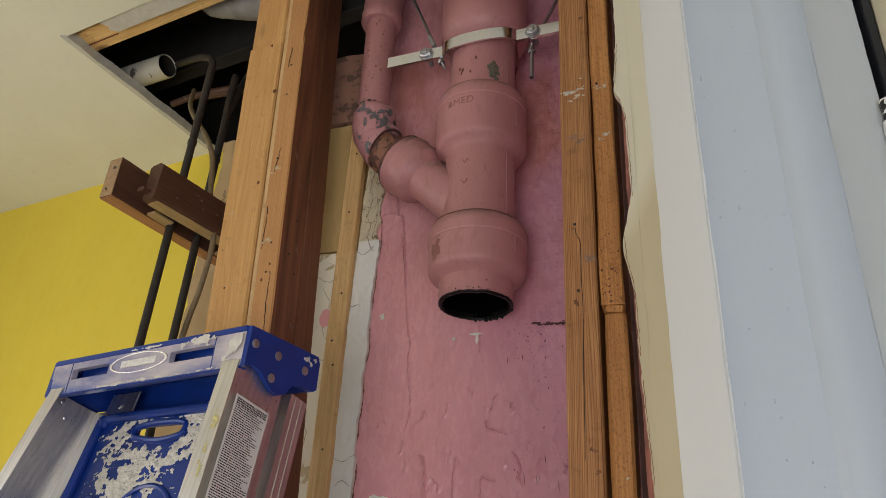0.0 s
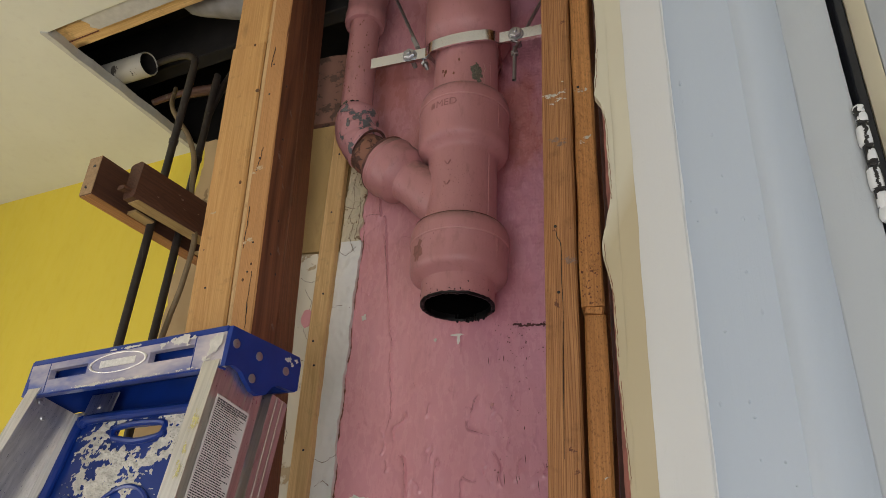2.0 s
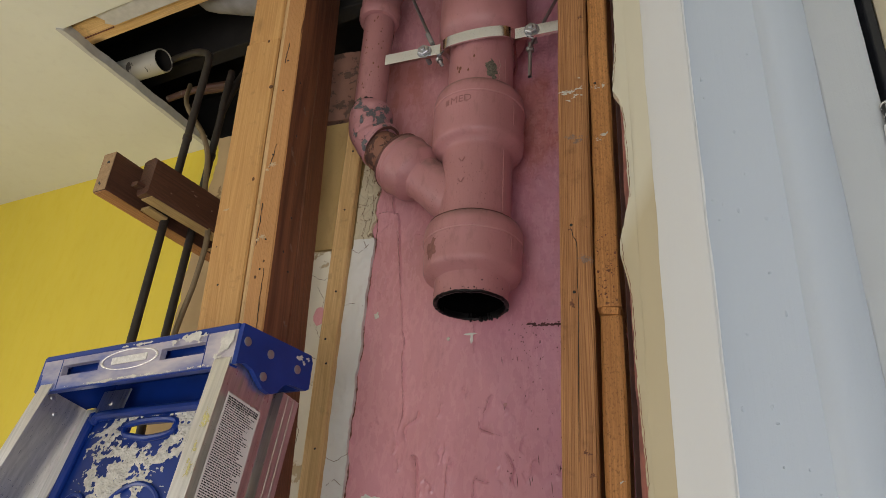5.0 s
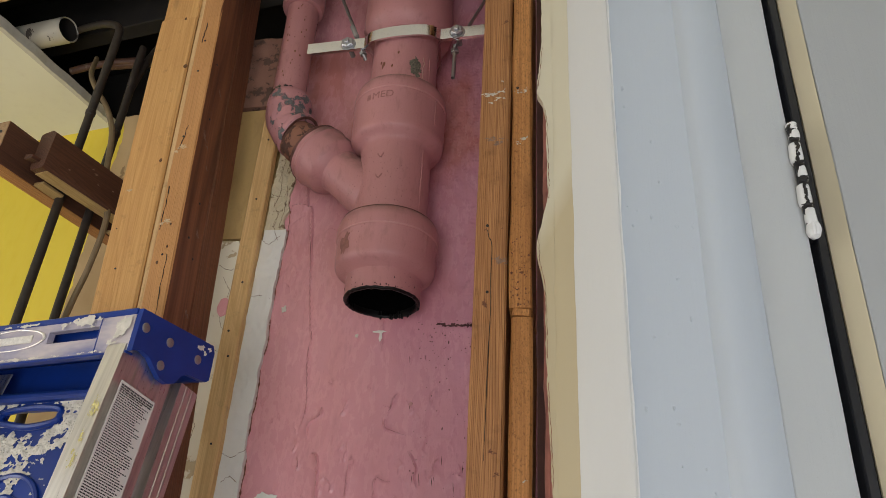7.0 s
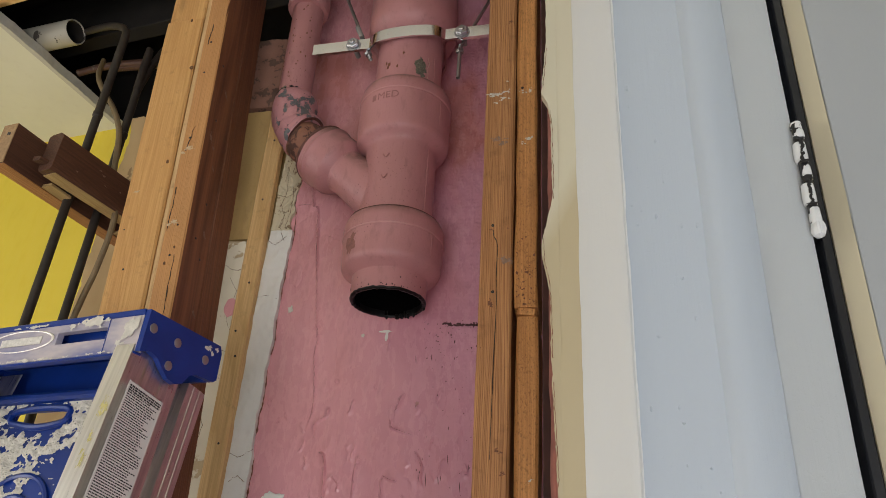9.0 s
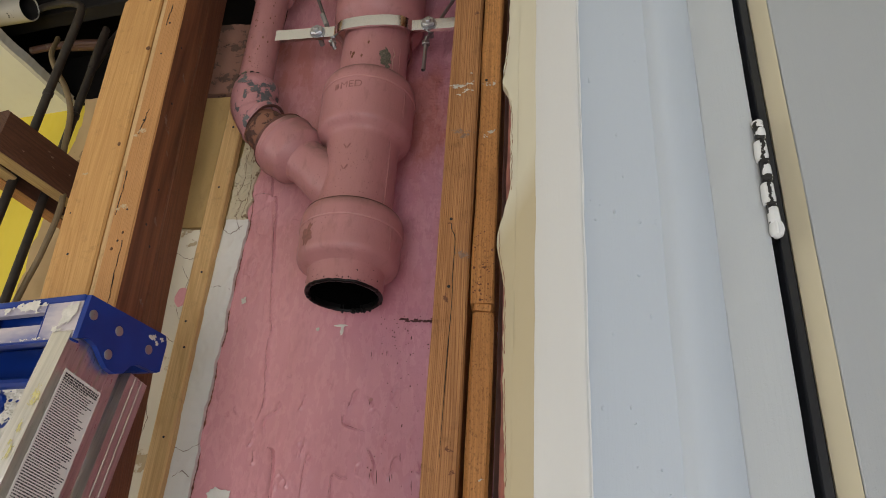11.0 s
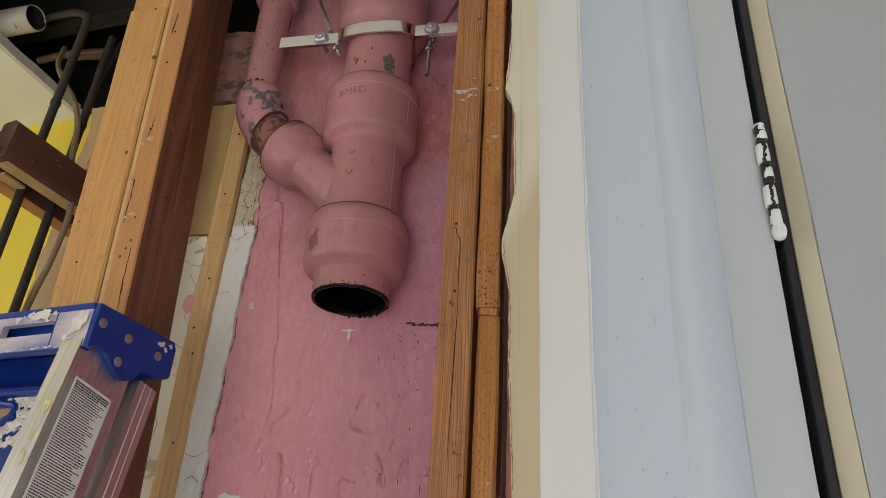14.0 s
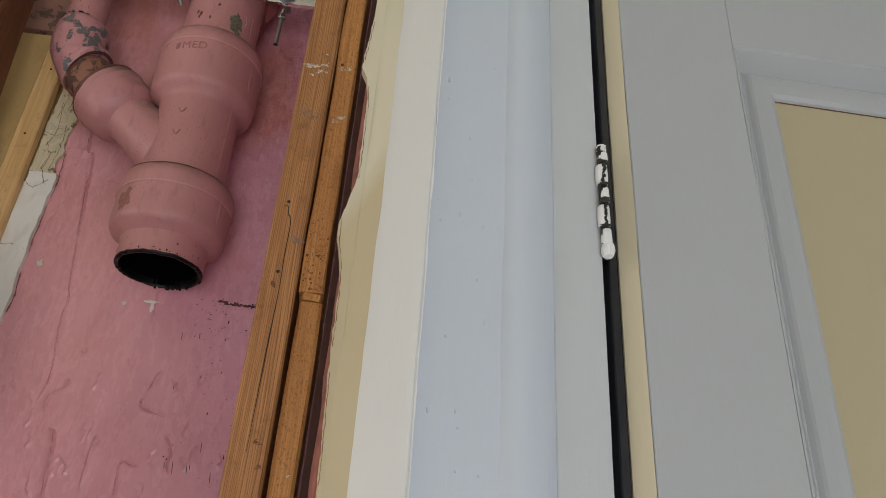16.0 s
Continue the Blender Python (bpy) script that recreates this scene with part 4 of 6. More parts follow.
# thick ridge of paint, whitened as its highlight, and runs on the casing
structure("paint_ridge", tube([(0.0422 + 0.0006 * noise.noise(Vector((1, 0, z * 16))), CY - 0.0034, z) for z in np.linspace(0.0, 2.138, 260)], lambda t: 0.0006 + 0.0014 * max(0.0, noise.noise(Vector((4, 0, t * 60)))), 8), RIDGE_PAINT, "thick white ridge of dried gloss paint", "door casing", None, True)
random.seed(77)
CASING = bpy.data.objects["door_casing"]
for i in range(26):
    x = random.uniform(0.047, 0.100)
    part("paint_nib", blob(random.uniform(0.0005, 0.0012), i * 2.3, random.uniform(0.8, 3.0), random.uniform(0.0003, 0.0007), 14, 0.35), WHITE_COOL_LIT, CASING, "", pose(x, CY - 0.0002, random.uniform(1.40, 1.95)) @ FRONT, True)
door = thing("door_1", "white panelled door with cream panels, closed, on a paint-chipped hinge", "door", None, "", "structure")
DX, DY = 0.2205, CY + 0.008
part("stile", wavy([(DX, DY + 0.001), (DX + 0.001, DY), (0.3385, DY), (0.3385, DY + 0.040), (DX, DY + 0.040)], 0.01, 2.04, 0.02, 0.0005, 12, 9.0), WHITE_DIM_LIT, door, "", None, True)
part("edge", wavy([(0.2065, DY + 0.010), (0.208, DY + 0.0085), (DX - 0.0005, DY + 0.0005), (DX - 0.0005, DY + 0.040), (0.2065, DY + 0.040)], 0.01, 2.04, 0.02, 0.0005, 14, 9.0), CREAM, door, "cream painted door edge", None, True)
part("dark_edge", box(0.1980, 0.2062, DY + 0.0108, DY + 0.040, 0.01, 2.04, 0.0012), CHARCOAL, door, "dark strip in the door gap")
# black backing added deep in the gap, where only shade shows
part("gap_back", box(0.1905, 0.2064, DY + 0.042, DY + 0.046, 0.01, 2.04, 0), BLACK, door, "black backing put in the door gap as its shade")
part("rail", box(0.339, 0.95, DY + 0.0004, DY + 0.040, 1.917, 2.04, 0.001), WHITE_DIM_LIT, door)
part("rail", box(0.339, 0.95, DY + 0.0004, DY + 0.040, 0.85, 1.05, 0.001), WHITE_DIM_LIT, door)
part("rail", box(0.339, 0.95, DY + 0.0004, DY + 0.040, 0.01, 0.25, 0.001), WHITE_DIM_LIT, door)
part("stile", box(0.9505, 1.06, DY + 0.0004, DY + 0.040, 0.01, 2.04, 0.001), WHITE_DIM_LIT, door)
for z0, z1 in ((1.05, 1.917), (0.25, 0.85)):
    part("panel", box(0.355, 0.935, DY + 0.0210, DY + 0.036, z0 + 0.016, z1 - 0.016, 0.001), PANEL_PAINT, door, "cream painted door panel")
    # moulding round the panel, mitred at the corners: slope, flat and bead
    prof = [(0.0, 0.0005), (0.0030, 0.0016), (0.0165, 0.0192), (0.0185, 0.0198), (0.0215, 0.0165), (0.0240, 0.0148), (0.0340, 0.0142), (0.0430, 0.0152), (0.0475, 0.0180), (0.0490, 0.0207), (0.0490, 0.024), (0.0, 0.024)]
    fm = bmesh.new()
    loops = [[fm.verts.new(c) for c in ((0.3392 + u, DY + v, z0 + u), (0.9498 - u, DY + v, z0 + u), (0.9498 - u, DY + v, z1 - u), (0.3392 + u, DY + v, z1 - u))] for u, v in prof]
    for a, b in zip(loops, loops[1:] + loops[:1]):
        for k in range(4):
            fm.faces.new((a[k], a[(k + 1) % 4], b[(k + 1) % 4], b[k]))
    bmesh.ops.recalc_face_normals(fm, faces=fm.faces)
    part("moulding", fm, WHITE_DIM_LIT, door)
    part("joint_line", box(0.388, 0.93, DY + 0.0202, DY + 0.0208, z1 - 0.0502, z1 - 0.0492, 0), DIRT_AND_SHADE, door, "thin dark line between moulding and panel")

# hinge with its flaking white paint
hinge = part("hinge", box(-0.0080, 0.0080, 0.0085, 0.030, 0.001, 0.097, 0.0006), BLACK, door, "old iron butt hinge, thick white paint flaked off to black", pose(0.1908, CY + 0.003, 1.655))
part("pin", tube([(0, 0, 0.004), (0, 0, 0.102)], 0.0040, 12), BLACK, hinge, "", None, True)
KNUCKLES = [(0.0020, 0.0185, 0.0046), (0.0210, 0.0415, 0.0053), (0.0455, 0.0595, 0.0043), (0.0635, 0.0835, 0.0053), (0.0875, 0.0970, 0.0046)]
for i, (z0, z1, k) in enumerate(KNUCKLES):
    part("knuckle", lathe([(0.0038, z0), (k * 0.97, z0 + 0.0012), (k * 1.05, (z0 * 2 + z1) / 3), (k, (z0 + 2 * z1) / 3), (k * 0.96, z1 - 0.0012), (0.0038, z1)], 24, 0.12), RIDGE_PAINT, hinge, "white painted hinge knuckle", pose(0.0008 if i % 2 == 0 else -0.0006, 0, 0), True)
    if i % 2:
        tagged(part("bare_streak", smear(-0.0044, 0.0050, z0 - 0.0006, z1 + 0.0006, 0.0004, lambda x, z: 0.42 - ((x - 0.0004 - 0.0030 * noise.noise(Vector((z * 160, i, 0)))) / 0.0024) ** 2, 3.0 + i, 0.0002, 3.0), BLACK, hinge, "black iron where the paint flaked off", pose(0, 0, 0, 0, 0, -14) @ pose(0.0002, -k * 1.10, 0) @ FRONT), kind="stuff")
for z, r, s_ in ((0.0448, 0.0042, 0.75), (0.0615, 0.0034, 0.5), (0.0200, 0.0044, 0.30), (0.0853, 0.0044, 0.30)):
    part("bare_spot", blob(r, z * 900, s_, 0.0003, 20, 0.5), BLACK, hinge, "", pose(0, 0, 0, 0, 0, -14) @ pose(0.0004, -0.0060, z) @ FRONT)
part("finial", lathe([(0.0036, 0.0975), (0.0046, 0.0985), (0.0049, 0.1010), (0.0044, 0.1045), (0.0005, 0.1060)], 18, 0.2), HINGE_WHITE, hinge, "", None, True)
part("finial", lathe([(0.0044, 0.0045), (0.0054, 0.001), (0.0057, -0.003), (0.0044, -0.0070), (0.0005, -0.0090)], 22, 0.35), RIDGE_PAINT, hinge, "clot of white paint", pose(0.0014, 0, 0), True)

# ---- timbers ----
st = thing("stud", "rough brown fir wall stud with pale scuffs and nail holes", "stud", pose(-0.0985, 0.845, 0), "right wall studs")
part("timber", lumber(0.041, 0.09, 2.64, 0.0025, seed=1), FIR, st)
for x, z in ((-0.0055, 1.814), (-0.0030, 1.721)):
    part("nail_hole", disc(0.0020, 0.0005, 12), BLACK, st, "", pose(x, -0.0453, z) @ FRONT)
for x, z, r, lean in ((-0.0065, 1.808, 0.0030, 20), (0.0130, 1.809, 0.0044, -50), (-0.0040, 1.706, 0.0055, -60), (0.0130, 2.164, 0.0060, 20), (0.0075, 1.529, 0.0045, 0), (0.0140, 1.505, 0.0042, 10), (-0.015, 1.648, 0.0030, 80)):
    part("knot", scuff(r * 1.6, x * 900 + z), OLD, st, "dark knot", pose(x, -0.0452, z) @ FRONT @ pose(0, 0, 0, 0, 0, lean))
part("crevice", tube(smooth_line([(-0.0050, -0.0449, 1.808), (-0.0035, -0.0452, 1.798), (0.0010, -0.0452, 1.785), (0.0008, -0.0452, 1.74), (0.0018, -0.0452, 1.70), (0.0005, -0.0452, 1.64), (-0.001, -0.0452, 1.52)], 8), lambda t: 0.0004 + 0.0006 * abs(noise.noise(Vector((t * 14, 0, 0)))), 6), BLACK, st, "long drying crack")
random.seed(12)
for x, z, r in ((-0.013, 2.026, 0.006), (-0.004, 2.029, 0.006), (0.006, 2.030, 0.006), (0.014, 2.032, 0.005), (0.006, 2.019, 0.007), (-0.006, 2.012, 0.003), (0.010, 2.050, 0.003)):
    part("scuff", scuff(r * 1.5, x * 900 + z), SPACKLE, st, "pale plaster scuff", pose(x, -0.0455, z) @ FRONT)
for x, z, r in ((0.006, 1.945, 0.011), (0.012, 1.765, 0.012), (-0.004, 1.95, 0.008)):
    part("scuff", scuff(r * 1.3, x * 700 + z), SCUFF, st, "dull grey rubbed plaster", pose(x, -0.0454, z) @ FRONT)
st2 = thing("stud", "orange sawn pine stud butted in two lengths", "stud", pose(-0.0615, 0.852, 0), "right wall studs")
part("lower_timber", lumber(0.0250, 0.088, 1.692, 0.003, 0.0026, 0.02, seed=2), PINE_ORANGE, st2, "", pose(0.0012, 0.001, 0))
part("upper_timber", lumber(0.0280, 0.094, 0.936, 0.003, 0.002, seed=3), PINE_ORANGE, st2, "", pose(-0.0002, 0, 1.7025))
part("splinter", lumber(0.023, 0.010, 0.0085, 0.002, 0.002, 0.004, seed=44), PINE_ORANGE, st2, "torn fibres at the butt joint", pose(0.0, -0.0395, 1.6935, 0, 6, 0))
for x, z, r in ((-0.005, 2.034, 0.006), (0.005, 2.036, 0.006), (0.004, 1.953, 0.006), (-0.005, 1.945, 0.005), (0.007, 1.500, 0.004)):
    part("scuff", scuff(r * 1.5, x * 900 + z), SPACKLE, st2, "pale plaster scuff", pose(x, -0.0476, z) @ FRONT @ pose(0, 0, 0, 0, 0, 18))
part("nail_hole", disc(0.0020, 0.0005, 10), BLACK, st2, "", pose(-0.007, -0.0472, 2.041) @ FRONT)
for i in range(40):
    x, z = random.uniform(-0.012, 0.012), 1.706 + 0.10 * random.random() ** 1.8
    part("pore", blob(random.uniform(0.0006, 0.0015), i * 1.3, random.uniform(0.6, 1.4), 0.0002, 10, 0.8), OLD, st2, "", pose(x, -0.0474, z) @ FRONT)

# the post: pine board, thin strip and two red-brown studs
ls = thing("door_post", "pine board and red-brown studs nailed together as a leaning post", "post", pose(-0.7505, 1.0, 1.83, 0, -3.6, 0))
part("board", lumber(0.080, 0.05, 1.062, 0.003, seed=5), PINE, ls, "light planed pine board", pose(-0.001, 0.025, -0.44))
part("board", lumber(0.080, 0.05, 1.38, 0.003, seed=15), PINE, ls, "light planed pine board", pose(-0.001, 0.025, -1.83))
part("board", lumber(0.078, 0.050, 0.4, 0.003, seed=25), PINE, ls, "light planed pine board", pose(0.001, 0.026, 0.6235))
part("strip", lumber(0.009, 0.05, 2.83, 0.001, seed=6), STRIP, ls, "thin pale plywood edge", pose(0.0445, 0.030, -1.83))
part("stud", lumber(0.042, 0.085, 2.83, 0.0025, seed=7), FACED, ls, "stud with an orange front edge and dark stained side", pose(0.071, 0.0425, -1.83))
part("stud", lumber(0.042, 0.072, 2.83, 0.004, seed=8), OLD, ls, "dark red-brown stud", pose(0.070, 0.1225, -1.83))
for x, z, r in ((0.068, 0.55, 0.0022), (0.066, 0.47, 0.0020), (0.064, 0.31, 0.0022), (0.070, 0.06, 0.002), (0.060, -0.10, 0.002), (0.066, 0.59, 0.0015), (0.074, 0.12, 0.0018), (-0.028, 0.12, 0.0015), (-0.012, 0.04, 0.002)):
    part("nail_hole", disc(r, 0.0005, 10), BLACK, ls, "", pose(x, -0.0004, z) @ FRONT)
for x, z, r in ((0.028, 0.26, 0.0052), (0.014, 0.62, 0.0048), (0.076, 0.075, 0.0035), (0.063, 0.045, 0.004)):
    part("knot", disc(0.65 * r, 0.0005, 14), KNOT, ls, "brown knot", pose(x, -0.0004, z) @ FRONT @ Matrix.Diagonal((0.8, 1.25, 1, 1)))
for x, z, r, s in ((0.066, 0.285, 0.010, 0.25), (0.058, 0.275, 0.006, 0.4), (0.066, 0.125, 0.009, 0.25), (0.058, 0.12, 0.005, 0.5), (-0.02, 0.20, 0.006, 0.8)):
    part("scuff", scuff(r * 1.5, x * 700 + z), RUBBED, ls, "pale plaster scuff", pose(x, -0.0008, z) @ pose(0, 0, 0, 90, -12, 0))
for pts in (((0.066, 0.60), (0.0655, 0.585), (0.063, 0.57), (0.062, 0.545)), ((0.070, 0.335), (0.066, 0.322), (0.067, 0.31), (0.062, 0.295), (0.060, 0.28)), ((0.056, 0.20), (0.057, 0.16), (0.055, 0.11)), ((0.079, 0.06), (0.078, 0.0), (0.080, -0.06))):
    part("crevice", tube(rough_line([(x, -0.0003, z) for x, z in pts], 6, 0.0008), lambda t: random.uniform(0.0003, 0.0011), 6), BLACK, ls, "drying crack in the stud edge")
part("knot", disc(0.0046, 0.0005, 18), KNOT, ls, "brown knot", pose(0.0365, -0.0004, 0.487) @ FRONT)
SIDE = pose(0, 0, 0, 90, 0, 90)
for y, z, r, s in ((0.025, 0.325, 0.014, 0.35), (0.035, 0.31, 0.008, 0.9), (0.06, 0.13, 0.008, 0.2), (0.05, 0.27, 0.006, 0.25), (0.07, -0.02, 0.010, 0.2), (0.02, 0.57, 0.004, 0.6), (0.05, 0.45, 0.010, 0.3)):
    part("scuff", scuff(r * 1.5, y * 700 + z), SCUFF, ls, "pale scratch in the dark stain", pose(0.0925, y, z) @ SIDE @ pose(0, 0, 0, 0, 0, -50))
for y, z in ((0.03, 0.37), (0.05, 0.19), (0.035, 0.11), (0.06, 0.08), (0.02, 0.5)):
    part("nail_hole", disc(0.0025, 0.0005, 10), BLACK, ls, "", pose(0.0922, y, z) @ SIDE)

# cut wall plates with the iron pipes running up between them
pl = thing("plate_timber", "red-brown sawn wall plate with a pale cut end", "timber", pose(-1.056, 0.952, 2.118, -90, 0, -10), "cut wall plates")
part("timber", lumber(0.036, 0.090, 0.66, 0.002, 0.0015, seed=12), PLATE_WOOD, pl)
part("cut_end", box(-0.0176, 0.0176, -0.0445, 0.0445, -0.0022, -0.0004, 0.0006), ENDGRAIN, pl, "pale sawn end")
part("underside", box(-0.0172, 0.0172, 0.0446, 0.0466, 0.0005, 0.655, 0.0006), FIR, pl, "paler underside")
for x, y in ((0.004, -0.022), (-0.004, 0.026)):
    part("nail_hole", blob(0.005, x * 900 + y, 0.6, 0.0004), BLACK, pl, "dark gouge", pose(x, y, -0.0024, 180, 0, 40))
pl2 = thing("plate_timber", "dark red-brown sawn wall plate with a splintered end", "timber", pose(-0.984, 0.988, 2.121, -90, 0, -13), "cut wall plates")
part("timber", lumber(0.038, 0.084, 0.60, 0.006, 0.004, 0.02, seed=14), PLATE_WOOD, pl2)
part("underside", box(-0.016, 0.016, 0.0425, 0.0450, 0.012, 0.58, 0.0008), TAN, pl2, "pale underside of the plate")
part("splinter", lumber(0.02, 0.01, 0.06, 0.003, 0.003, 0.01, seed=16), PLATE_WOOD, pl2, "", pose(-0.006, 0.026, -0.018, 8, 0, 0))
for y, z in ((-0.01, 0.11), (0.008, 0.12), (0.016, 0.05), (0.0, 0.16), (-0.016, 0.10)):
    part("scuff", scuff(0.006, y * 500 + z), SCUFF, pl2, "", pose(0.0196, y, z, 0, 90, 0))
shim = thing("wood_shim", "pale wooden shim wedged between the plates", "shim", pose(-1.012, 1.035, 2.077, -90, 0, -10))
part("wedge", lumber(0.026, 0.006, 0.05, 0.001, seed=17), TAN, shim)
shim2 = thing("wood_shim", "pale wooden shim wedged between the plates", "shim", pose(-0.975, 1.225, 2.077, -90, 0, -10))
part("wedge", lumber(0.030, 0.006, 0.06, 0.001, seed=18), TAN, shim2)
for x, y, run in ((-1.004, 1.09, [(0, 0, 0), (0, 0, 0.06), (0, 0, 2.34), (0, 0, 2.40), (0.001, 0, 2.48), (-0.008, 0.005, 2.54), (-0.05, 0.02, 2.575), (-0.12, 0.06, 2.62), (-0.24, 0.14, 2.70), (-0.36, 0.24, 2.80)]), (-0.991, 1.165, [(0, 0, 0), (0, 0, 0.06), (0, 0, 2.36), (0, 0, 2.42), (0.004, 0.03, 2.55), (0.0, 0.10, 2.72)])):
    p = thing("iron_pipe", "thin black iron pipe running up into the ceiling void", "pipe", pose(x, y, 0), "iron pipes")
    part("tube", tube(smooth_line(run, 8), 0.0088, 16), IRON, p, "", None, True)
    part("joint", lathe([(0.0086, 2.285), (0.0102, 2.287), (0.0102, 2.297), (0.0086, 2.299)], 16), IRON, p, "", None, True)
cab = thing("old_cable", "limp tan cloth-covered cable hanging from the void", "cable")
part("cord", tube(smooth_line([(-1.20, 1.26, 2.62), (-1.141, 1.20, 2.508), (-1.072, 1.16, 2.418), (-1.012, 1.14, 2.345), (-0.975, 1.135, 2.27), (-0.955, 1.135, 2.16), (-0.935, 1.15, 2.07), (-0.955, 1.17, 1.97), (-0.975, 1.18, 1.90), (-0.992, 1.19, 1.83), (-1.0, 1.19, 1.70)], 8), 0.0062, 10), CABLE, cab, "", None, True)
cab2 = thing("old_cable", "thin dark cable looping down from the void", "cable")
part("cord", tube(smooth_line([(-1.00, 1.28, 2.80), (-0.985, 1.27, 2.68), (-0.965, 1.25, 2.55), (-0.93, 1.24, 2.45), (-0.90, 1.23, 2.48), (-0.90, 1.22, 2.62), (-0.93, 1.24, 2.8)], 8), 0.0045, 8), IRON, cab2, "", None, True)
remn = thing("rubble_pier", "crumbling tan plaster and brick rubble beside the post", "masonry", pose(-0.93, 1.31, 0))
part("rubble", sheet(jag(-0.168, 0.007, 3), 0.10, 0.0, 2.46, 0.012, lambda x, z: 0.010 * noise.noise(Vector((x * 22, 1, z * 14))) + 0.004 * noise.noise(Vector((x * 70, 1, z * 60))), 0.06), RUBBLE, remn, "", None, True)

# inside the ceiling void
pv = thing("pvc_pipe", "white plastic drain pipe stub with a dusty open end", "pipe", pose(-1.293, 1.235, 2.706) @ pose(0, 0, 0, 0, 91, -8))
part("pipe", lathe([(0.030, -0.002), (0.0325, 0.001), (0.034, -0.002), (0.034, -0.40), (0.031, -0.40), (0.031, -0.003)], 40, 0.02), PVC, pv, "", None, True)
part("lining", lathe([(0.0305, -0.001), (0.0305, -0.38), (0.001, -0.38)], 32), VOID_SHADE, pv, "dusty inside, coloured near black as in shade", None, True)
gp = thing("grey_pipe", "dusty grey pipe with a rounded end in the void", "pipe", pose(-1.005, 1.10, 2.742) @ pose(0, 0, 0, 0, 100, 8))
part("pipe", lathe([(0.0005, -0.09), (0.025, -0.085), (0.040, -0.06), (0.044, -0.03), (0.044, 0.0), (0.0445, 0.04), (0.044, 0.17), (0.001, 0.172)], 36, 0.02), GREYPIPE, gp, "", None, True)
cp = thing("copper_pipe", "tarnished copper pipe lying across the void", "pipe")
part("pipe", tube(smooth_line([(-1.362, 1.36, 2.680), (-1.31, 1.36, 2.692), (-1.24, 1.36, 2.70), (-1.16, 1.36, 2.70)], 6), 0.010, 14), TARNISH, cp, "", None, True)
cp2 = thing("copper_pipe", "tarnished copper pipe lying across the void", "pipe")
part("pipe", tube([(-1.255, 1.37, 2.699), (-0.8, 1.36, 2.69)], 0.012, 12), TARNISH, cp2, "", None, True)
cab4 = thing("old_cable", "dusty cable curving through the ceiling void", "cable")
part("cord", tube(smooth_line([(-1.10, 1.30, 2.86), (-1.02, 1.28, 2.83), (-0.99, 1.26, 2.76), (-1.0, 1.25, 2.68)], 8), 0.010, 10), VOID_SHADE, cab4, "", None, True)

# ---- cast-iron stack ----
stack = thing("soil_pipe", "pink painted cast-iron soil pipe with side branch, sawn off open", "pipe", pose(-0.3225, 1.112, 1.848, 0, -0.5, 0))
wye_prof = [(0.0655, 0.002), (0.0660, 0.034), (0.0666, 0.0385), (0.0690, 0.0410), (0.0785, 0.0470), (0.0850, 0.0520), (0.0876, 0.0570), (0.0884, 0.063), (0.0888, 0.072), (0.0890, 0.1080), (0.0896, 0.1095), (0.0910, 0.1115), (0.0914, 0.1145), (0.0912, 0.124), (0.0902, 0.134), (0.0880, 0.1414), (0.0858, 0.1452), (0.0843, 0.1464), (0.0706, 0.1466), (0.0680, 0.149), (0.0668, 0.154), (0.0668, 0.296),
            (0.0674, 0.302), (0.0698, 0.3065), (0.0785, 0.3130), (0.0855, 0.3180), (0.0880, 0.3225), (0.0888, 0.330), (0.0892, 0.345), (0.0894, 0.4020), (0.0899, 0.4035), (0.0911, 0.4055), (0.0915, 0.4085), (0.0912, 0.416), (0.0900, 0.4255), (0.0880, 0.4325), (0.0860, 0.4362), (0.0848, 0.4374), (0.0690, 0.4380)]
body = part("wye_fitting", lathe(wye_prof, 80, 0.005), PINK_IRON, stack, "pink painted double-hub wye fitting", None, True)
part("inner_wall", lathe([(0.0590, 0.002), (0.0585, 0.55), (0.0005, 0.55)], 48, 0.01), PIPE_SHADE, stack, "inside of the pipe, coloured near black as in shade", None, True)
rim = lathe([(0.0588, 0.010), (0.0588, 0.0015), (0.0598, -0.0012), (0.0632, -0.0016), (0.0655, -0.0004), (0.0664, 0.0012), (0.0662, 0.0026), (0.0654, 0.0030)], 160, 0.02)
for v in rim.verts:
    a = math.atan2(v.co.y, v.co.x)
    v.co.z += 0.0016 * noise.noise(Vector((math.cos(a) * 9, math.sin(a) * 9, 1))) + 0.0007 * noise.noise(Vector((math.cos(a) * 13, math.sin(a) * 13, 4)))
part("rim", rim, TAR, stack, "tarry black sawn rim", None, True)
random.seed(21)
for i in range(40):
    a = random.uniform(0, 2 * math.pi) if i < 14 else random.gauss(math.radians(72), 0.35)
    r = random.uniform(0.0588, 0.0635)
    part("drip", lathe([(0.0004, -0.007), (0.0022, -0.0055), (0.0032, -0.002), (0.0026, 0.002), (0.0004, 0.003)], 8, 0.2), TAR, stack, "", pose(r * math.cos(a), r * math.sin(a), random.uniform(0.0, 0.002)) @ Matrix.Scale(random.uniform(0.2, 0.62) if i < 14 else random.uniform(0.4, 1.05), 4), True)
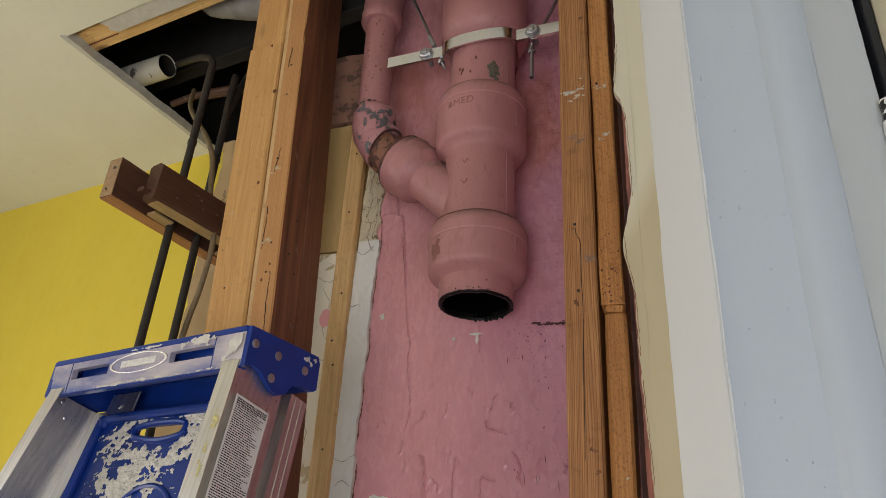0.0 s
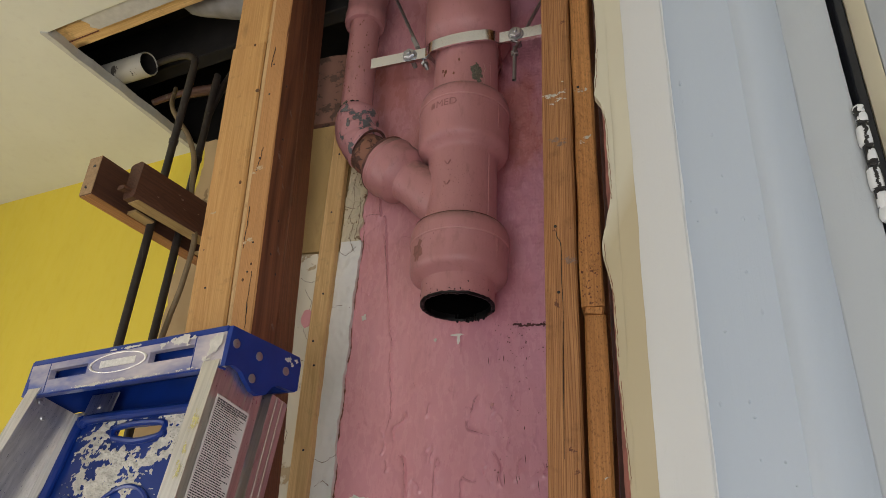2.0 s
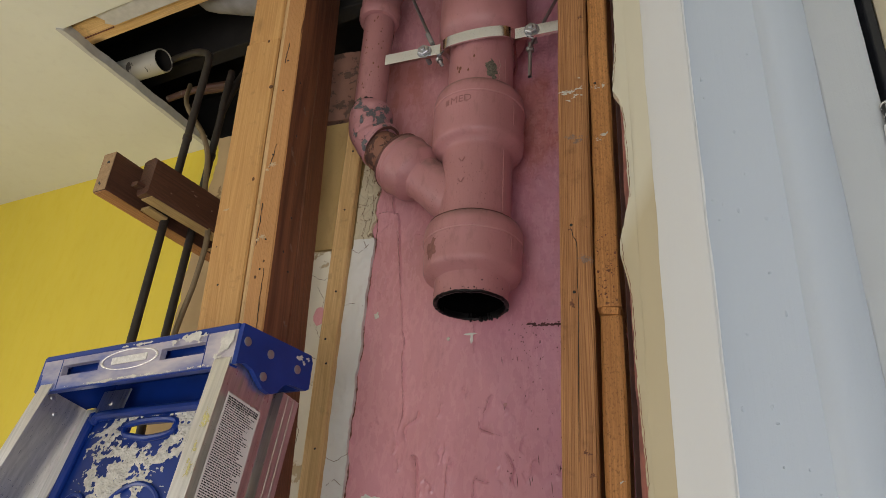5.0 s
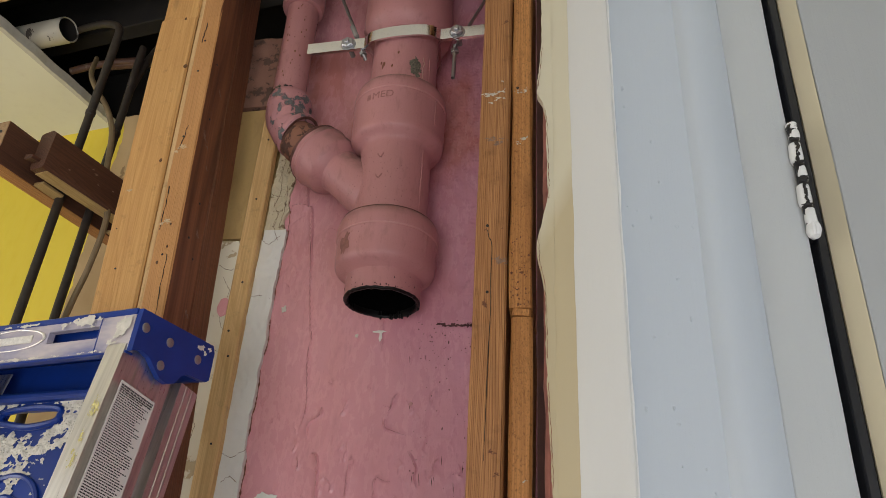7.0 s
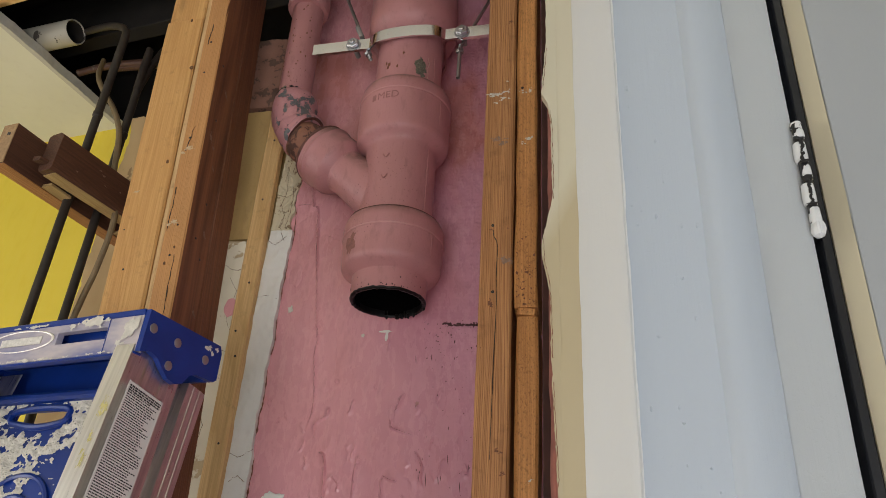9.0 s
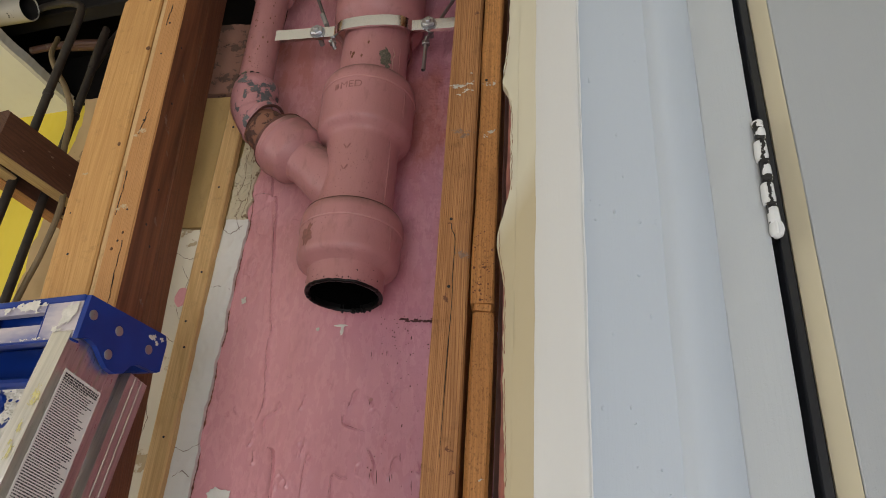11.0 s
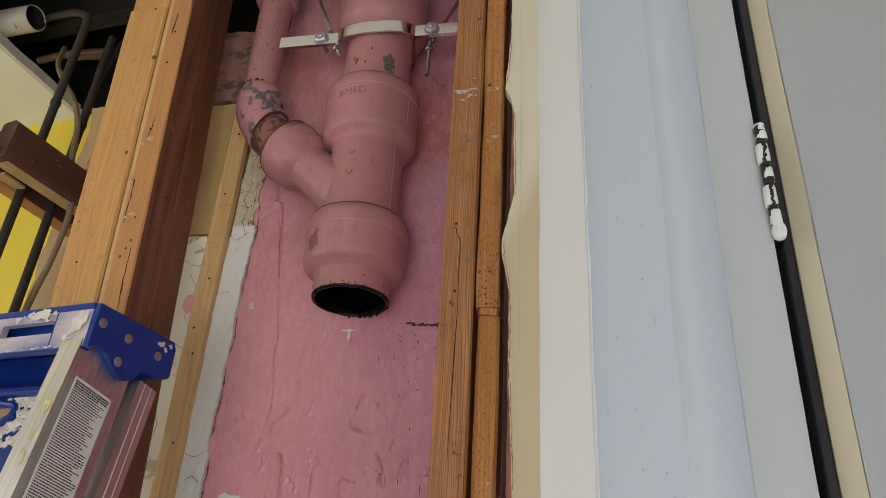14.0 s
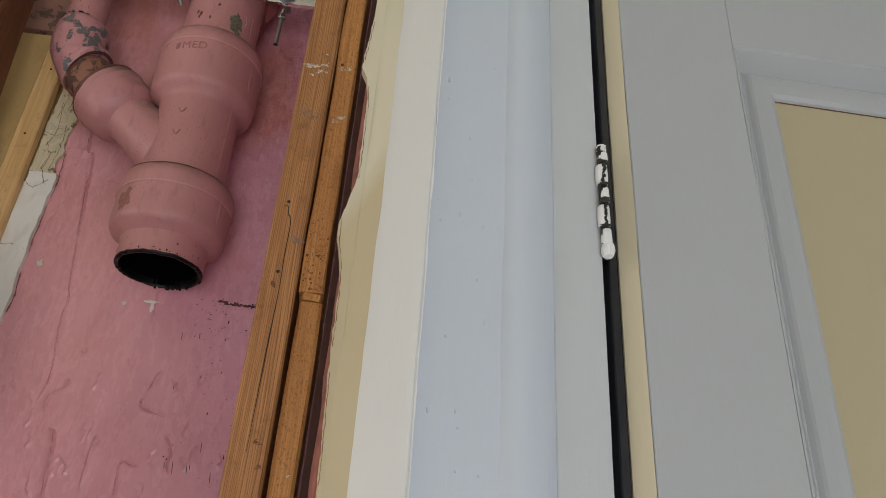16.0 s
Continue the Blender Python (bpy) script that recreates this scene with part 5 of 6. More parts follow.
for i in range(26):
    a = random.uniform(math.pi * 1.05, math.pi * 1.98)
    z = 0.005 + 0.030 * random.random() ** 4
    part("speck", blob(random.uniform(0.0004, 0.0013), i, random.uniform(0.5, 1.6), 0.0003, 9, 0.9), TAR, body, "", pose(0.0659 * math.cos(a), 0.0659 * math.sin(a), z) @ pose(0, 0, 0, 90, 0, math.degrees(a) + 90))
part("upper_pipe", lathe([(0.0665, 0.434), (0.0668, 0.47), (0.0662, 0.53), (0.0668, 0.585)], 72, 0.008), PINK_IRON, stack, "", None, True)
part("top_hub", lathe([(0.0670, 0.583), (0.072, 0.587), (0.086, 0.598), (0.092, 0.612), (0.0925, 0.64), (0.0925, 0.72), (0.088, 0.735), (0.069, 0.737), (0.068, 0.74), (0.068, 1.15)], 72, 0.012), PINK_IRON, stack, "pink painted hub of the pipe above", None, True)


def on_pipe(a, z, r):
    """A place on the pipe's skin at a degrees from straight ahead, to the right; z out of it."""
    t = radians(a - 90)
    return pose(r * math.cos(t), r * math.sin(t), z) @ pose(0, 0, 0, 90, 0, a)


def wrap(bm, a, z, r):
    """Bends a flat splash round the pipe."""
    for v in bm.verts:
        t = radians(a - 90) + v.co.x / r
        rr = r + v.co.z
        zz = z + v.co.y
        v.co = (rr * math.cos(t), rr * math.sin(t), zz)
    return bm


tagged(part("bare_patch", wrap(smear(-0.019, 0.019, -0.033, 0.033, 0.0009, lambda x, y: 0.85 - (x / 0.0145) ** 2 - (y / 0.026) ** 2, 7, 0.0007, 0.9), 35, 0.479, 0.0671), SCALE, stack, "bare scaly patch where the paint came off"), kind="stuff")
part("chipped_patch", wrap(blob(0.013, 52, 1.3, 0.0003, 30, 0.9), -40, 0.086, 0.0890), CHIPPED, body, "brownish worn patch")
for a, z, r in ((-22, 0.485, 0.003), (-24, 0.478, 0.002), (-6, 0.475, 0.002), (3, 0.508, 0.002), (-28, 0.49, 0.002)):
    part("paint_drip", blob(r, a, 2.0, 0.0005), OLD, stack, "", on_pipe(a, z, 0.0672))
for z0, z1, r in ((0.152, 0.298, 0.0668), (0.345, 0.400, 0.0890), (0.066, 0.106, 0.0886), (0.44, 0.52, 0.0666)):
    n = int((z1 - z0) / 0.004)
    t = radians(63 - 90)
    ridge = [((r + 0.0002) * math.cos(t + 0.022 * noise.noise(Vector((z0, 1, k * 0.5)))), (r + 0.0002) * math.sin(t + 0.022 * noise.noise(Vector((z0, 1, k * 0.5)))), z0 + (z1 - z0) * k / n) for k in range(n + 1)]
    part("casting_seam", tube(ridge, lambda u: 0.0006 + 0.0018 * abs(noise.noise(Vector((u * 11, z0 * 50, 0)))), 6), PINK_IRON, body, "raised uneven casting seam")
part("paint_edge", tube(rough_line([(0.0678 * math.cos(radians(a - 90)), 0.0678 * math.sin(radians(a - 90)), z) for a, z in ((47, 0.508), (50, 0.492), (47, 0.478), (49, 0.462), (46, 0.448))], 5, 0.0008), lambda t: random.uniform(0.0003, 0.0010), 5), CHIPPED_EDGE, stack, "pale broken edge of the paint")
# joint rings darkened as the shadow under each hub lip
for z, r in ((0.1466, 0.0842), (0.4392, 0.0676)):
    part("caulked_joint", lathe([(r - 0.001, z - 0.001), (r + 0.0011, z - 0.0006), (r + 0.0008, z + 0.0008), (r - 0.001, z + 0.0022)], 60, 0.02), DIRT_AND_SHADE, body, "caulked joint line, darkened as shadow under the lip", None, True)
for z, r, w in ((0.4046, 0.0900, 0.0017), (0.1106, 0.0898, 0.0017)):
    part("cast_bead", lathe([(r, z - w), (r + 0.7 * w, z - 0.7 * w), (r + w, z), (r + 0.7 * w, z + 0.7 * w), (r, z + w)], 72, 0.006), PALER_PINK, body, "paler edge of the hub", None, True)
# cast marks, coloured darker than the pipe for the shade at their outlines
for z in (0.262, 0.217):
    for k, (dx, rot) in enumerate(((-0.0035, 32), (0.0035, -32))):
        part("cast_mark", box(-0.0012, 0.0012, -0.005, 0.005, -0.0004, 0.0009, 0.0003), CAST, body, "raised chevron mark", on_pipe(-9 + dx * 800 * 1.05, z + 0.002, 0.0670) @ pose(0, 0, 0, 0, 0, rot))
letters = bpy.data.curves.new("cast_letters", "FONT")
letters.body, letters.size, letters.extrude, letters.align_x = "MED", 0.022, 0.0006, "CENTER"
tmp = new("cast_letters_tmp", letters)
bpy.context.view_layer.update()
text_me = bpy.data.meshes.new_from_object(tmp.evaluated_get(bpy.context.evaluated_depsgraph_get()))
bpy.data.objects.remove(tmp)
tb = bmesh.new()
tb.from_mesh(text_me)
bpy.data.meshes.remove(text_me)
bmesh.ops.subdivide_edges(tb, edges=tb.edges[:], cuts=2)
for v in tb.verts:
    a = v.co.x / 0.0896 + radians(-90 - 8)
    rr = 0.0892 + v.co.z
    v.co = (rr * math.cos(a), rr * math.sin(a), 0.3795 + v.co.y)
part("cast_mark", wrap(box(-0.004, 0.004, 0.0, 0.013, -0.0005, 0.0007, 0), -27, 0.3805, 0.0892), CAST, body, "worn illegible cast character")
part("cast_letters", tb, CAST, body, "raised cast letters under the paint")

# side branch: hub, rusty neck and elbow, thin vent pipe
A40 = pose(0, 0, 0, 0, 130, 0)  # local z runs down to the right at 40 degrees


def branch(name, prof, x, z, material, label="", wob=0.006, seg=56):
    return part(name, lathe(prof, seg, wob), material, stack, label, pose(x + 0.3225, 0.0, z - 1.848) @ A40, True)


branch("branch_neck", [(0.0430, -0.01), (0.0440, 0.02), (0.0460, 0.045), (0.050, 0.075), (0.050, 0.12)], -0.440, 2.134, PINK_IRON)
branch("branch_hub", [(0.0450, -0.001), (0.0580, -0.0015), (0.0610, 0.001), (0.0616, 0.010), (0.0640, 0.013), (0.0644, 0.018), (0.0620, 0.023), (0.0612, 0.027), (0.0606, 0.052), (0.0585, 0.057), (0.0500, 0.066), (0.0450, 0.071), (0.0436, 0.078)], -0.486, 2.172, PINK_IRON, "pink painted branch hub")
branch("hub_lip", [(0.0555, -0.0035), (0.0600, -0.0050), (0.0625, -0.001), (0.0600, 0.003), (0.0555, 0.002)], -0.486, 2.172, DIRT_AND_SHADE, "dark dirty lip of the hub", 0.03)
branch("spigot", [(0.0410, -0.07), (0.0412, -0.052), (0.0432, -0.048), (0.0436, -0.040), (0.0414, -0.036), (0.0412, -0.012), (0.0440, -0.008), (0.0445, 0.0), (0.0412, 0.01)], -0.486, 2.172, RUST, "rusty bare iron spigot")
elb = [(-0.560, 2.288), (-0.559, 2.274), (-0.555, 2.257), (-0.548, 2.242), (-0.541, 2.230), (-0.528, 2.217)]
line = smooth_line([(x + 0.3225, 0, z - 1.848) for x, z in elb], 6)
elbow_bm = tube(line, lambda t: 0.0455 - 0.0012 * t + 0.0012 * noise.noise(Vector((t * 7, 3, 1))), 48, True)
for v in elbow_bm.verts:
    v.co += v.normal * (0.0016 * noise.noise(v.co * 60) + 0.0009 * noise.noise(v.co * 170))
part("elbow", elbow_bm, PINK_FLAKE, stack, "elbow with flaking pink paint over grey", None, True)
branch("elbow_bead", [(0.042, 0.001), (0.0470, 0.0010), (0.0496, -0.002), (0.0498, -0.009), (0.0470, -0.0125), (0.043, -0.014)], -0.5260, 2.2150, PINK_FLAKE, "thick lip of the elbow", 0.05)
branch("elbow_mouth", [(0.0470, 0.0008), (0.0460, 0.0016), (0.0405, 0.0010)], -0.5260, 2.2150, DIRT_AND_SHADE, "dark packed joint", 0.03)
part("elbow_collar", lathe([(0.0335, 0.4700), (0.0375, 0.4698), (0.0400, 0.4670), (0.0425, 0.4620), (0.0452, 0.4540), (0.0462, 0.4450), (0.0458, 0.4370)], 48, 0.04), PINK_FLAKE, stack, "", pose(-0.2365, 0, 0), True)
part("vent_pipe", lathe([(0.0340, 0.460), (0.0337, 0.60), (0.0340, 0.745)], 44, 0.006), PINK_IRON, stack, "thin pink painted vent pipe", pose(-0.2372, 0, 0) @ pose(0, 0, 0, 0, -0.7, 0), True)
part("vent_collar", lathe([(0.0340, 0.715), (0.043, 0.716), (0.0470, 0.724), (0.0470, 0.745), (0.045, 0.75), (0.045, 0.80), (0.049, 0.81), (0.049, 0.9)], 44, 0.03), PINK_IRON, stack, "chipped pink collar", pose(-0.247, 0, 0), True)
random.seed(33)
for i in range(26):
    z = random.uniform(0.50, 0.72)
    part("chip", blob(random.uniform(0.0010, 0.0020), i, 1.6, 0.0004, 12), OLD, stack, "", pose(-0.2372 - 0.0122 * z, 0, 0) @ on_pipe(random.uniform(-50, 50), z, 0.0340))

for i in range(16):
    ang = random.uniform(-75, 60)
    part("chip", blob(random.uniform(0.0015, 0.0042), i * 3.1, random.uniform(0.4, 0.8), 0.0004, 14, 0.9), TAR if i % 3 else SCALE, stack, "", pose(-0.2430, 0, 0) @ on_pipe(ang, 0.473 + random.uniform(-0.001, 0.003), 0.0343))

# ---- riser clamp ----
cl = thing("pipe_clamp", "shiny zinc-plated riser clamp bolted round the pipe", "clamp", pose(-0.3225, 1.112, 2.4050, 0, -1.6, -1))


def strap(front):
    """One half of the clamp: flat ears and a bowed middle; the rear half goes round the back of the pipe."""
    t = 0.0042
    ear, hw = (-0.050, 0.0135) if front else (-0.0445, 0.0070)
    pts = [(-0.200, ear), (-0.150, ear), (-0.100, ear), (-0.078, ear)]
    for k in range(15):
        u = -1 + 2 * k / 14
        y = -0.056 - 0.016 * math.sqrt(max(0.0, 1 - u * u)) if front else -0.030 + 0.0985 * math.sqrt(max(0.0, 1 - u ** 4))
        pts.append(((0.0705 if front else 0.0700) * u, y))
    pts += [(0.078, ear), (0.100, ear), (0.150, ear), (0.200, ear)]
    p = [Vector((x, y, 0)) for x, y in pts]
    bm = bmesh.new()
    rows = []
    for i, q in enumerate(p):
        d = (p[min(i + 1, len(p) - 1)] - p[max(i - 1, 0)]).normalized()
        n = Vector((d.y, -d.x, 0)) * (1 if front else -1)
        rows.append([bm.verts.new(q + n * u + Vector((0, 0, w))) for u, w in ((0, -hw), (t, -hw), (t, hw), (0, hw))])
    for a, b in zip(rows, rows[1:]):
        for k in range(4):
            bm.faces.new((a[k], a[(k + 1) % 4], b[(k + 1) % 4], b[k]))
    bm.faces.new(rows[0][::-1])
    bm.faces.new(rows[-1])
    bmesh.ops.recalc_face_normals(bm, faces=bm.faces)
    return bm


part("front_strap", strap(True), STEEL, cl, "", None, True)
part("rear_strap", strap(False), STEEL, cl, "", None, True)


def hexbolt(r, h):
    bm = bmesh.new()
    bmesh.ops.create_cone(bm, cap_ends=True, segments=6, radius1=r, radius2=r, depth=h, matrix=Matrix.Translation((0, 0, h / 2)))
    bmesh.ops.bevel(bm, geom=[e for e in bm.edges if abs(e.verts[0].co.z - e.verts[1].co.z) < 1e-5], offset=r * 0.12, segments=1, affect="EDGES")
    return bm


def thread(length, r):
    return lathe([(r * (0.9 if i % 2 else 1.0), length * i / 40) for i in range(41)], 12)


for x in (-0.1125, 0.1125):
    part("nut", hexbolt(0.0128, 0.0085), NUT, cl, "", pose(x, -0.0556, 0) @ FRONT)
    part("washer", lathe([(0.0005, 0.0), (0.0155, 0.0), (0.0155, 0.0014), (0.0005, 0.0014)], 24), NUT, cl, "", pose(x, -0.0543, 0) @ FRONT)
    part("bolt", thread(0.045, 0.0052), ROD, cl, "", pose(x, -0.020, 0) @ FRONT, True)
    part("bolt_end", lathe([(0.0052, 0), (0.0052, 0.004), (0.004, 0.005), (0.0003, 0.005)], 14), NUT, cl, "", pose(x, -0.0634, 0) @ FRONT, True)
rods = thing("hanger_rod", "threaded steel hanger rod hooked through the clamp", "rod", pose(-0.4005, 1.072, 2.376), "clamp hanger rods")
part("rod", thread(0.70, 0.0036), ROD, rods, "", pose(-0.004, 0, 0.010, -3, -22.0, 0), True)
part("nut", hexbolt(0.0078, 0.008), ROD, rods, "", pose(-0.004, 0, 0.006, 0, -23, 0))
part("bolt_end", thread(0.014, 0.004), ROD, rods, "", pose(0.001, 0, -0.006, 0, -23, 0), True)
part("sleeve", tube([(-0.0235, -0.002, 0.055), (-0.036, -0.003, 0.084)], 0.0052, 10), GREYPIPE, rods)
rods2 = thing("hanger_rod", "threaded steel hanger rod hooked through the clamp", "rod", pose(-0.2165, 1.072, 2.305), "clamp hanger rods")
part("rod", thread(0.085, 0.0042), ROD, rods2, "", None, True)
part("rod", thread(0.46, 0.0036), ROD, rods2, "", pose(0.001, 0.004, 0.085, -4, 22, 0), True)
part("nut", hexbolt(0.0080, 0.009), ROD, rods2, "", pose(0, 0, 0.064))

# ---- stepladder ----
LAD = pose(-0.525, 0.75, 1.683) @ pose(0, 0, 0, 0, 0, -13)
lad = thing("stepladder", "aluminium stepladder with blue plastic top, splashed with plaster", "ladder", LAD)
TILT = pose(0, 0, 0, -11, 0, 0)
cap_bms = [box(-0.408, 0.0, 0.0, 0.134, -0.007, 0.0, 0.0015), box(-0.408, 0.0, 0.126, 0.134, -0.052, -0.0075, 0.0015)]
cap = part("cap", join(cap_bms), BLUE, lad, "blue plastic ladder top")
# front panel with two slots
front = part("front_panel", plate([-0.412, -0.362, -0.275, -0.142, -0.056, 0.0], [-0.055, -0.034, -0.018, -0.0075], -0.001, 0.008, [(1, 1), (3, 1)]), BLUE_SHEEN, cap, "blue front panel with a pale reflected sheen painted on")
part("front_lip", box(-0.412, 0.001, -0.0035, 0.009, -0.0575, -0.0545, 0.001), BLUE, cap)
part("top_lip", box(-0.410, 0.001, -0.0025, 0.004, -0.0075, 0.0008, 0.0012), BLUE, cap)
for x in (-0.3655, -0.0545):
    part("seam", box(x - 0.0006, x + 0.0006, -0.0016, 0.0, -0.054, -0.008, 0), BLUE, cap)
badge = lathe([(0.062, 0.0), (0.062, 0.0012), (0.0595, 0.0018), (0.057, 0.0012), (0.057, 0.0)], 48)
part("badge_ring", badge, ALU, cap, "oval metal-edged badge", pose(-0.208, -0.0012, -0.0245) @ FRONT @ Matrix.Diagonal((1, 0.24, 1, 1)), True)
part("badge_bar", box(-0.038, 0.038, -0.0055, 0.0055, 0, 0.0010, 0.0005), ALU, cap, "plain metal bar on the badge", pose(-0.208, -0.001, -0.0245) @ FRONT)
side = [(0.0, -0.0005), (0.134, -0.0005), (0.139, -0.010), (0.139, -0.048), (0.133, -0.052), (0.100, -0.0525), (0.088, -0.058), (0.078, -0.071), (0.066, -0.0755), (0.052, -0.073), (0.040, -0.064), (0.028, -0.054), (0.014, -0.050), (-0.002, -0.0555)]
for x0, x1 in ((0.0005, 0.0085), (-0.4165, -0.4085)):
    bm = bmesh.new()
    lo = [bm.verts.new((x0, y, z)) for y, z in side]
    hi = [bm.verts.new((x1, y, z)) for y, z in side]
    for i in range(len(side)):
        j = (i + 1) % len(side)
        bm.faces.new((lo[i], lo[j], hi[j], hi[i]))
    bm.faces.new(lo)
    bm.faces.new(hi[::-1])
    bmesh.ops.recalc_face_normals(bm, faces=bm.faces)
    part("side_plate", bm, BLUE, cap, "blue end plate with rivets")
for y, z in ((0.0105, -0.022), (0.0545, -0.025), (0.1095, -0.0288), (0.0480, -0.0575)):
    part("rivet", disc(0.0062, 0.0018, 20), NUT, cap, "", pose(0.0085, y, z) @ pose(0, 0, 0, 0, 90, 0), True)


def rail(x_top, splay, out, y0, y1, length, flange, material, name):
    """A C-section leg: web on the outer side, two flanges turned in, ribs on the web."""
    th = 0.0022
    w = flange * -out
    prof = [(0, y0), (0, y0 + (y1 - y0) * 0.30), (0.0007 * out, y0 + (y1 - y0) * 0.33), (0.0007 * out, y0 + (y1 - y0) * 0.44), (0, y0 + (y1 - y0) * 0.47), (0, y0 + (y1 - y0) * 0.66), (0.0007 * out, y0 + (y1 - y0) * 0.69), (0.0007 * out, y0 + (y1 - y0) * 0.80), (0, y0 + (y1 - y0) * 0.83), (0, y1),
            (w, y1), (w, y1 - th), (-th * out, y1 - th), (-th * out, y0 + th), (w, y0 + th), (w, y0)]
    bm = bmesh.new()
    lo = [bm.verts.new((x_top + splay * length + x, y, -0.045 - length)) for x, y in prof]
    hi = [bm.verts.new((x_top + x, y, -0.045)) for x, y in prof]
    n = len(prof)
    for i in range(n):
        j = (i + 1) % n
        bm.faces.new((lo[i], lo[j], hi[j], hi[i]))
    bm.faces.new(lo)
    bm.faces.new(hi)
    bmesh.ops.recalc_face_normals(bm, faces=bm.faces)
    return part(name, bm, material, lad, "", TILT)


rr = rail(-0.0015, 0.06, 1, 0.006, 0.094, 1.62, 0.030, ALU, "front_rail")
rl = rail(-0.402, -0.16, -1, 0.006, 0.094, 1.62, 0.030, ALU, "front_rail")
rail(0.004, 0.052, 1, 0.106, 0.139, 1.50, 0.024, ALU, "rear_rail")
rail(-0.418, -0.105, -1, 0.106, 0.139, 1.50, 0.024, ALU, "rear_rail")
# plate added behind the slots so that their insides read dark
part("inner_web", box(-0.375, -0.045, 0.020, 0.024, -0.045, -0.0075, 0.001), BLUE, cap)
for i, s in enumerate((0.33, 0.64, 0.95, 1.26)):
    part("step", box(-0.40 - 0.16 * s, 0.004 + 0.055 * s, 0.0, 0.088, -0.045 - s - 0.022, -0.045 - s, 0.002), ALU, lad, "", TILT)
part("bracket", box(-0.398, -0.330, 0.1045, 0.107, -0.075, -0.006, 0.001), ALU, lad, "", TILT)
for y, z in ((0.045, -0.075), (0.030, -0.055)):
    part("rivet", disc(0.004, 0.002, 14), ALU, lad, "", TILT @ pose(-0.397, y, z) @ pose(0, 0, 0, 0, 90, 0), True)
part("rivet", disc(0.004, 0.002, 14), ALU, lad, "", TILT @ pose(-0.365, 0.104, -0.03) @ FRONT, True)

# warning label on the right leg: paper with unreadable print
lab = part("label", box(0.0, 0.0006, 0.014, 0.074, -0.34, -0.103, 0), PAPER, rr, "white paper label with dense print", pose(0.0012, 0, 0.012, 0, -3.43, 0))
random.seed(17)
quads = []
for i in range(78):
    z = -0.1065 - i * 0.0029
    head = i < 3
    y, end = 0.0165, 0.0715 - (random.uniform(0, 0.016) if not head else 0.0)
    while y < end:
        w = random.uniform(0.0012, 0.0048)
        quads.append((y, min(end, y + w), z - (0.0021 if head else 0.0014), z))
        y += w + 0.0008
ink_me = bpy.data.meshes.new("ink")
ink_me.from_pydata([(0.00075, yy, zz) for y0, y1, z0, z1 in quads for yy, zz in ((y0, z0), (y1, z0), (y1, z1), (y0, z1))], [], [(4 * k, 4 * k + 1, 4 * k + 2, 4 * k + 3) for k in range(len(quads))])
ink = bmesh.new()
ink.from_mesh(ink_me)
bpy.data.meshes.remove(ink_me)
part("print", ink, BLACK, lab, "dense unreadable black print")

# blue shelf between the legs
SH = TILT @ pose(0, 0.100, 0)
shelf = part("shelf", plate([-0.384, -0.288, -0.180, -0.030], [-0.45, -0.096, -0.074, -0.062], 0.0, 0.006, [(1, 1)]), BLUE, lad, "blue plastic bucket shelf crusted with dried plaster", SH)
part("shelf_rim", tube(smooth_line([(-0.382, -0.004, -0.45), (-0.382, -0.004, -0.09), (-0.372, -0.004, -0.064), (-0.345, -0.004, -0.056), (-0.20, -0.004, -0.056), (-0.03, -0.004, -0.056)], 8), 0.008, 10), BLUE, shelf, "", None, True)
part("hole_rim", tube(smooth_line([(-0.284, -0.002, -0.092), (-0.290, -0.002, -0.084), (-0.284, -0.002, -0.075), (-0.232, -0.002, -0.071), (-0.184, -0.002, -0.075), (-0.178, -0.002, -0.085), (-0.186, -0.002, -0.095), (-0.232, -0.002, -0.100), (-0.284, -0.002, -0.092)], 6), 0.005, 8), BLUE, shelf, "", None, True)
for r in (0.036, 0.064):
    part("ring", lathe([(r, 0.0), (r, 0.004), (r + 0.003, 0.0055), (r + 0.006, 0.004), (r + 0.006, 0.0)], 48), BLUE, shelf, "", pose(-0.205, 0, -0.235) @ FRONT, True)
part("ring", lathe([(0.022, 0.0), (0.022, 0.004), (0.025, 0.0055), (0.028, 0.004), (0.028, 0.0)], 32), BLUE, shelf, "", pose(-0.335, 0, -0.205) @ FRONT, True)
random.seed(40)


def shelf_crust(x, z):
    if -0.290 < x < -0.180 and -0.096 < z < -0.074:
        return -2.0
    d = 0.75 - ((x + 0.262) / 0.088) ** 2 - ((z + 0.168) / 0.062) ** 2
    ring = 0.34 - 8.0 * abs(math.hypot(x + 0.235, (z + 0.090) * 2.0) - 0.082)
    strokes = -0.10 + 0.45 * noise.noise(Vector((x * 16 + z * 20, z * 60, 4.0))) - 2.2 * abs(x + 0.24)
    return max(d * 0.65 - 0.10, ring - 0.10, strokes)


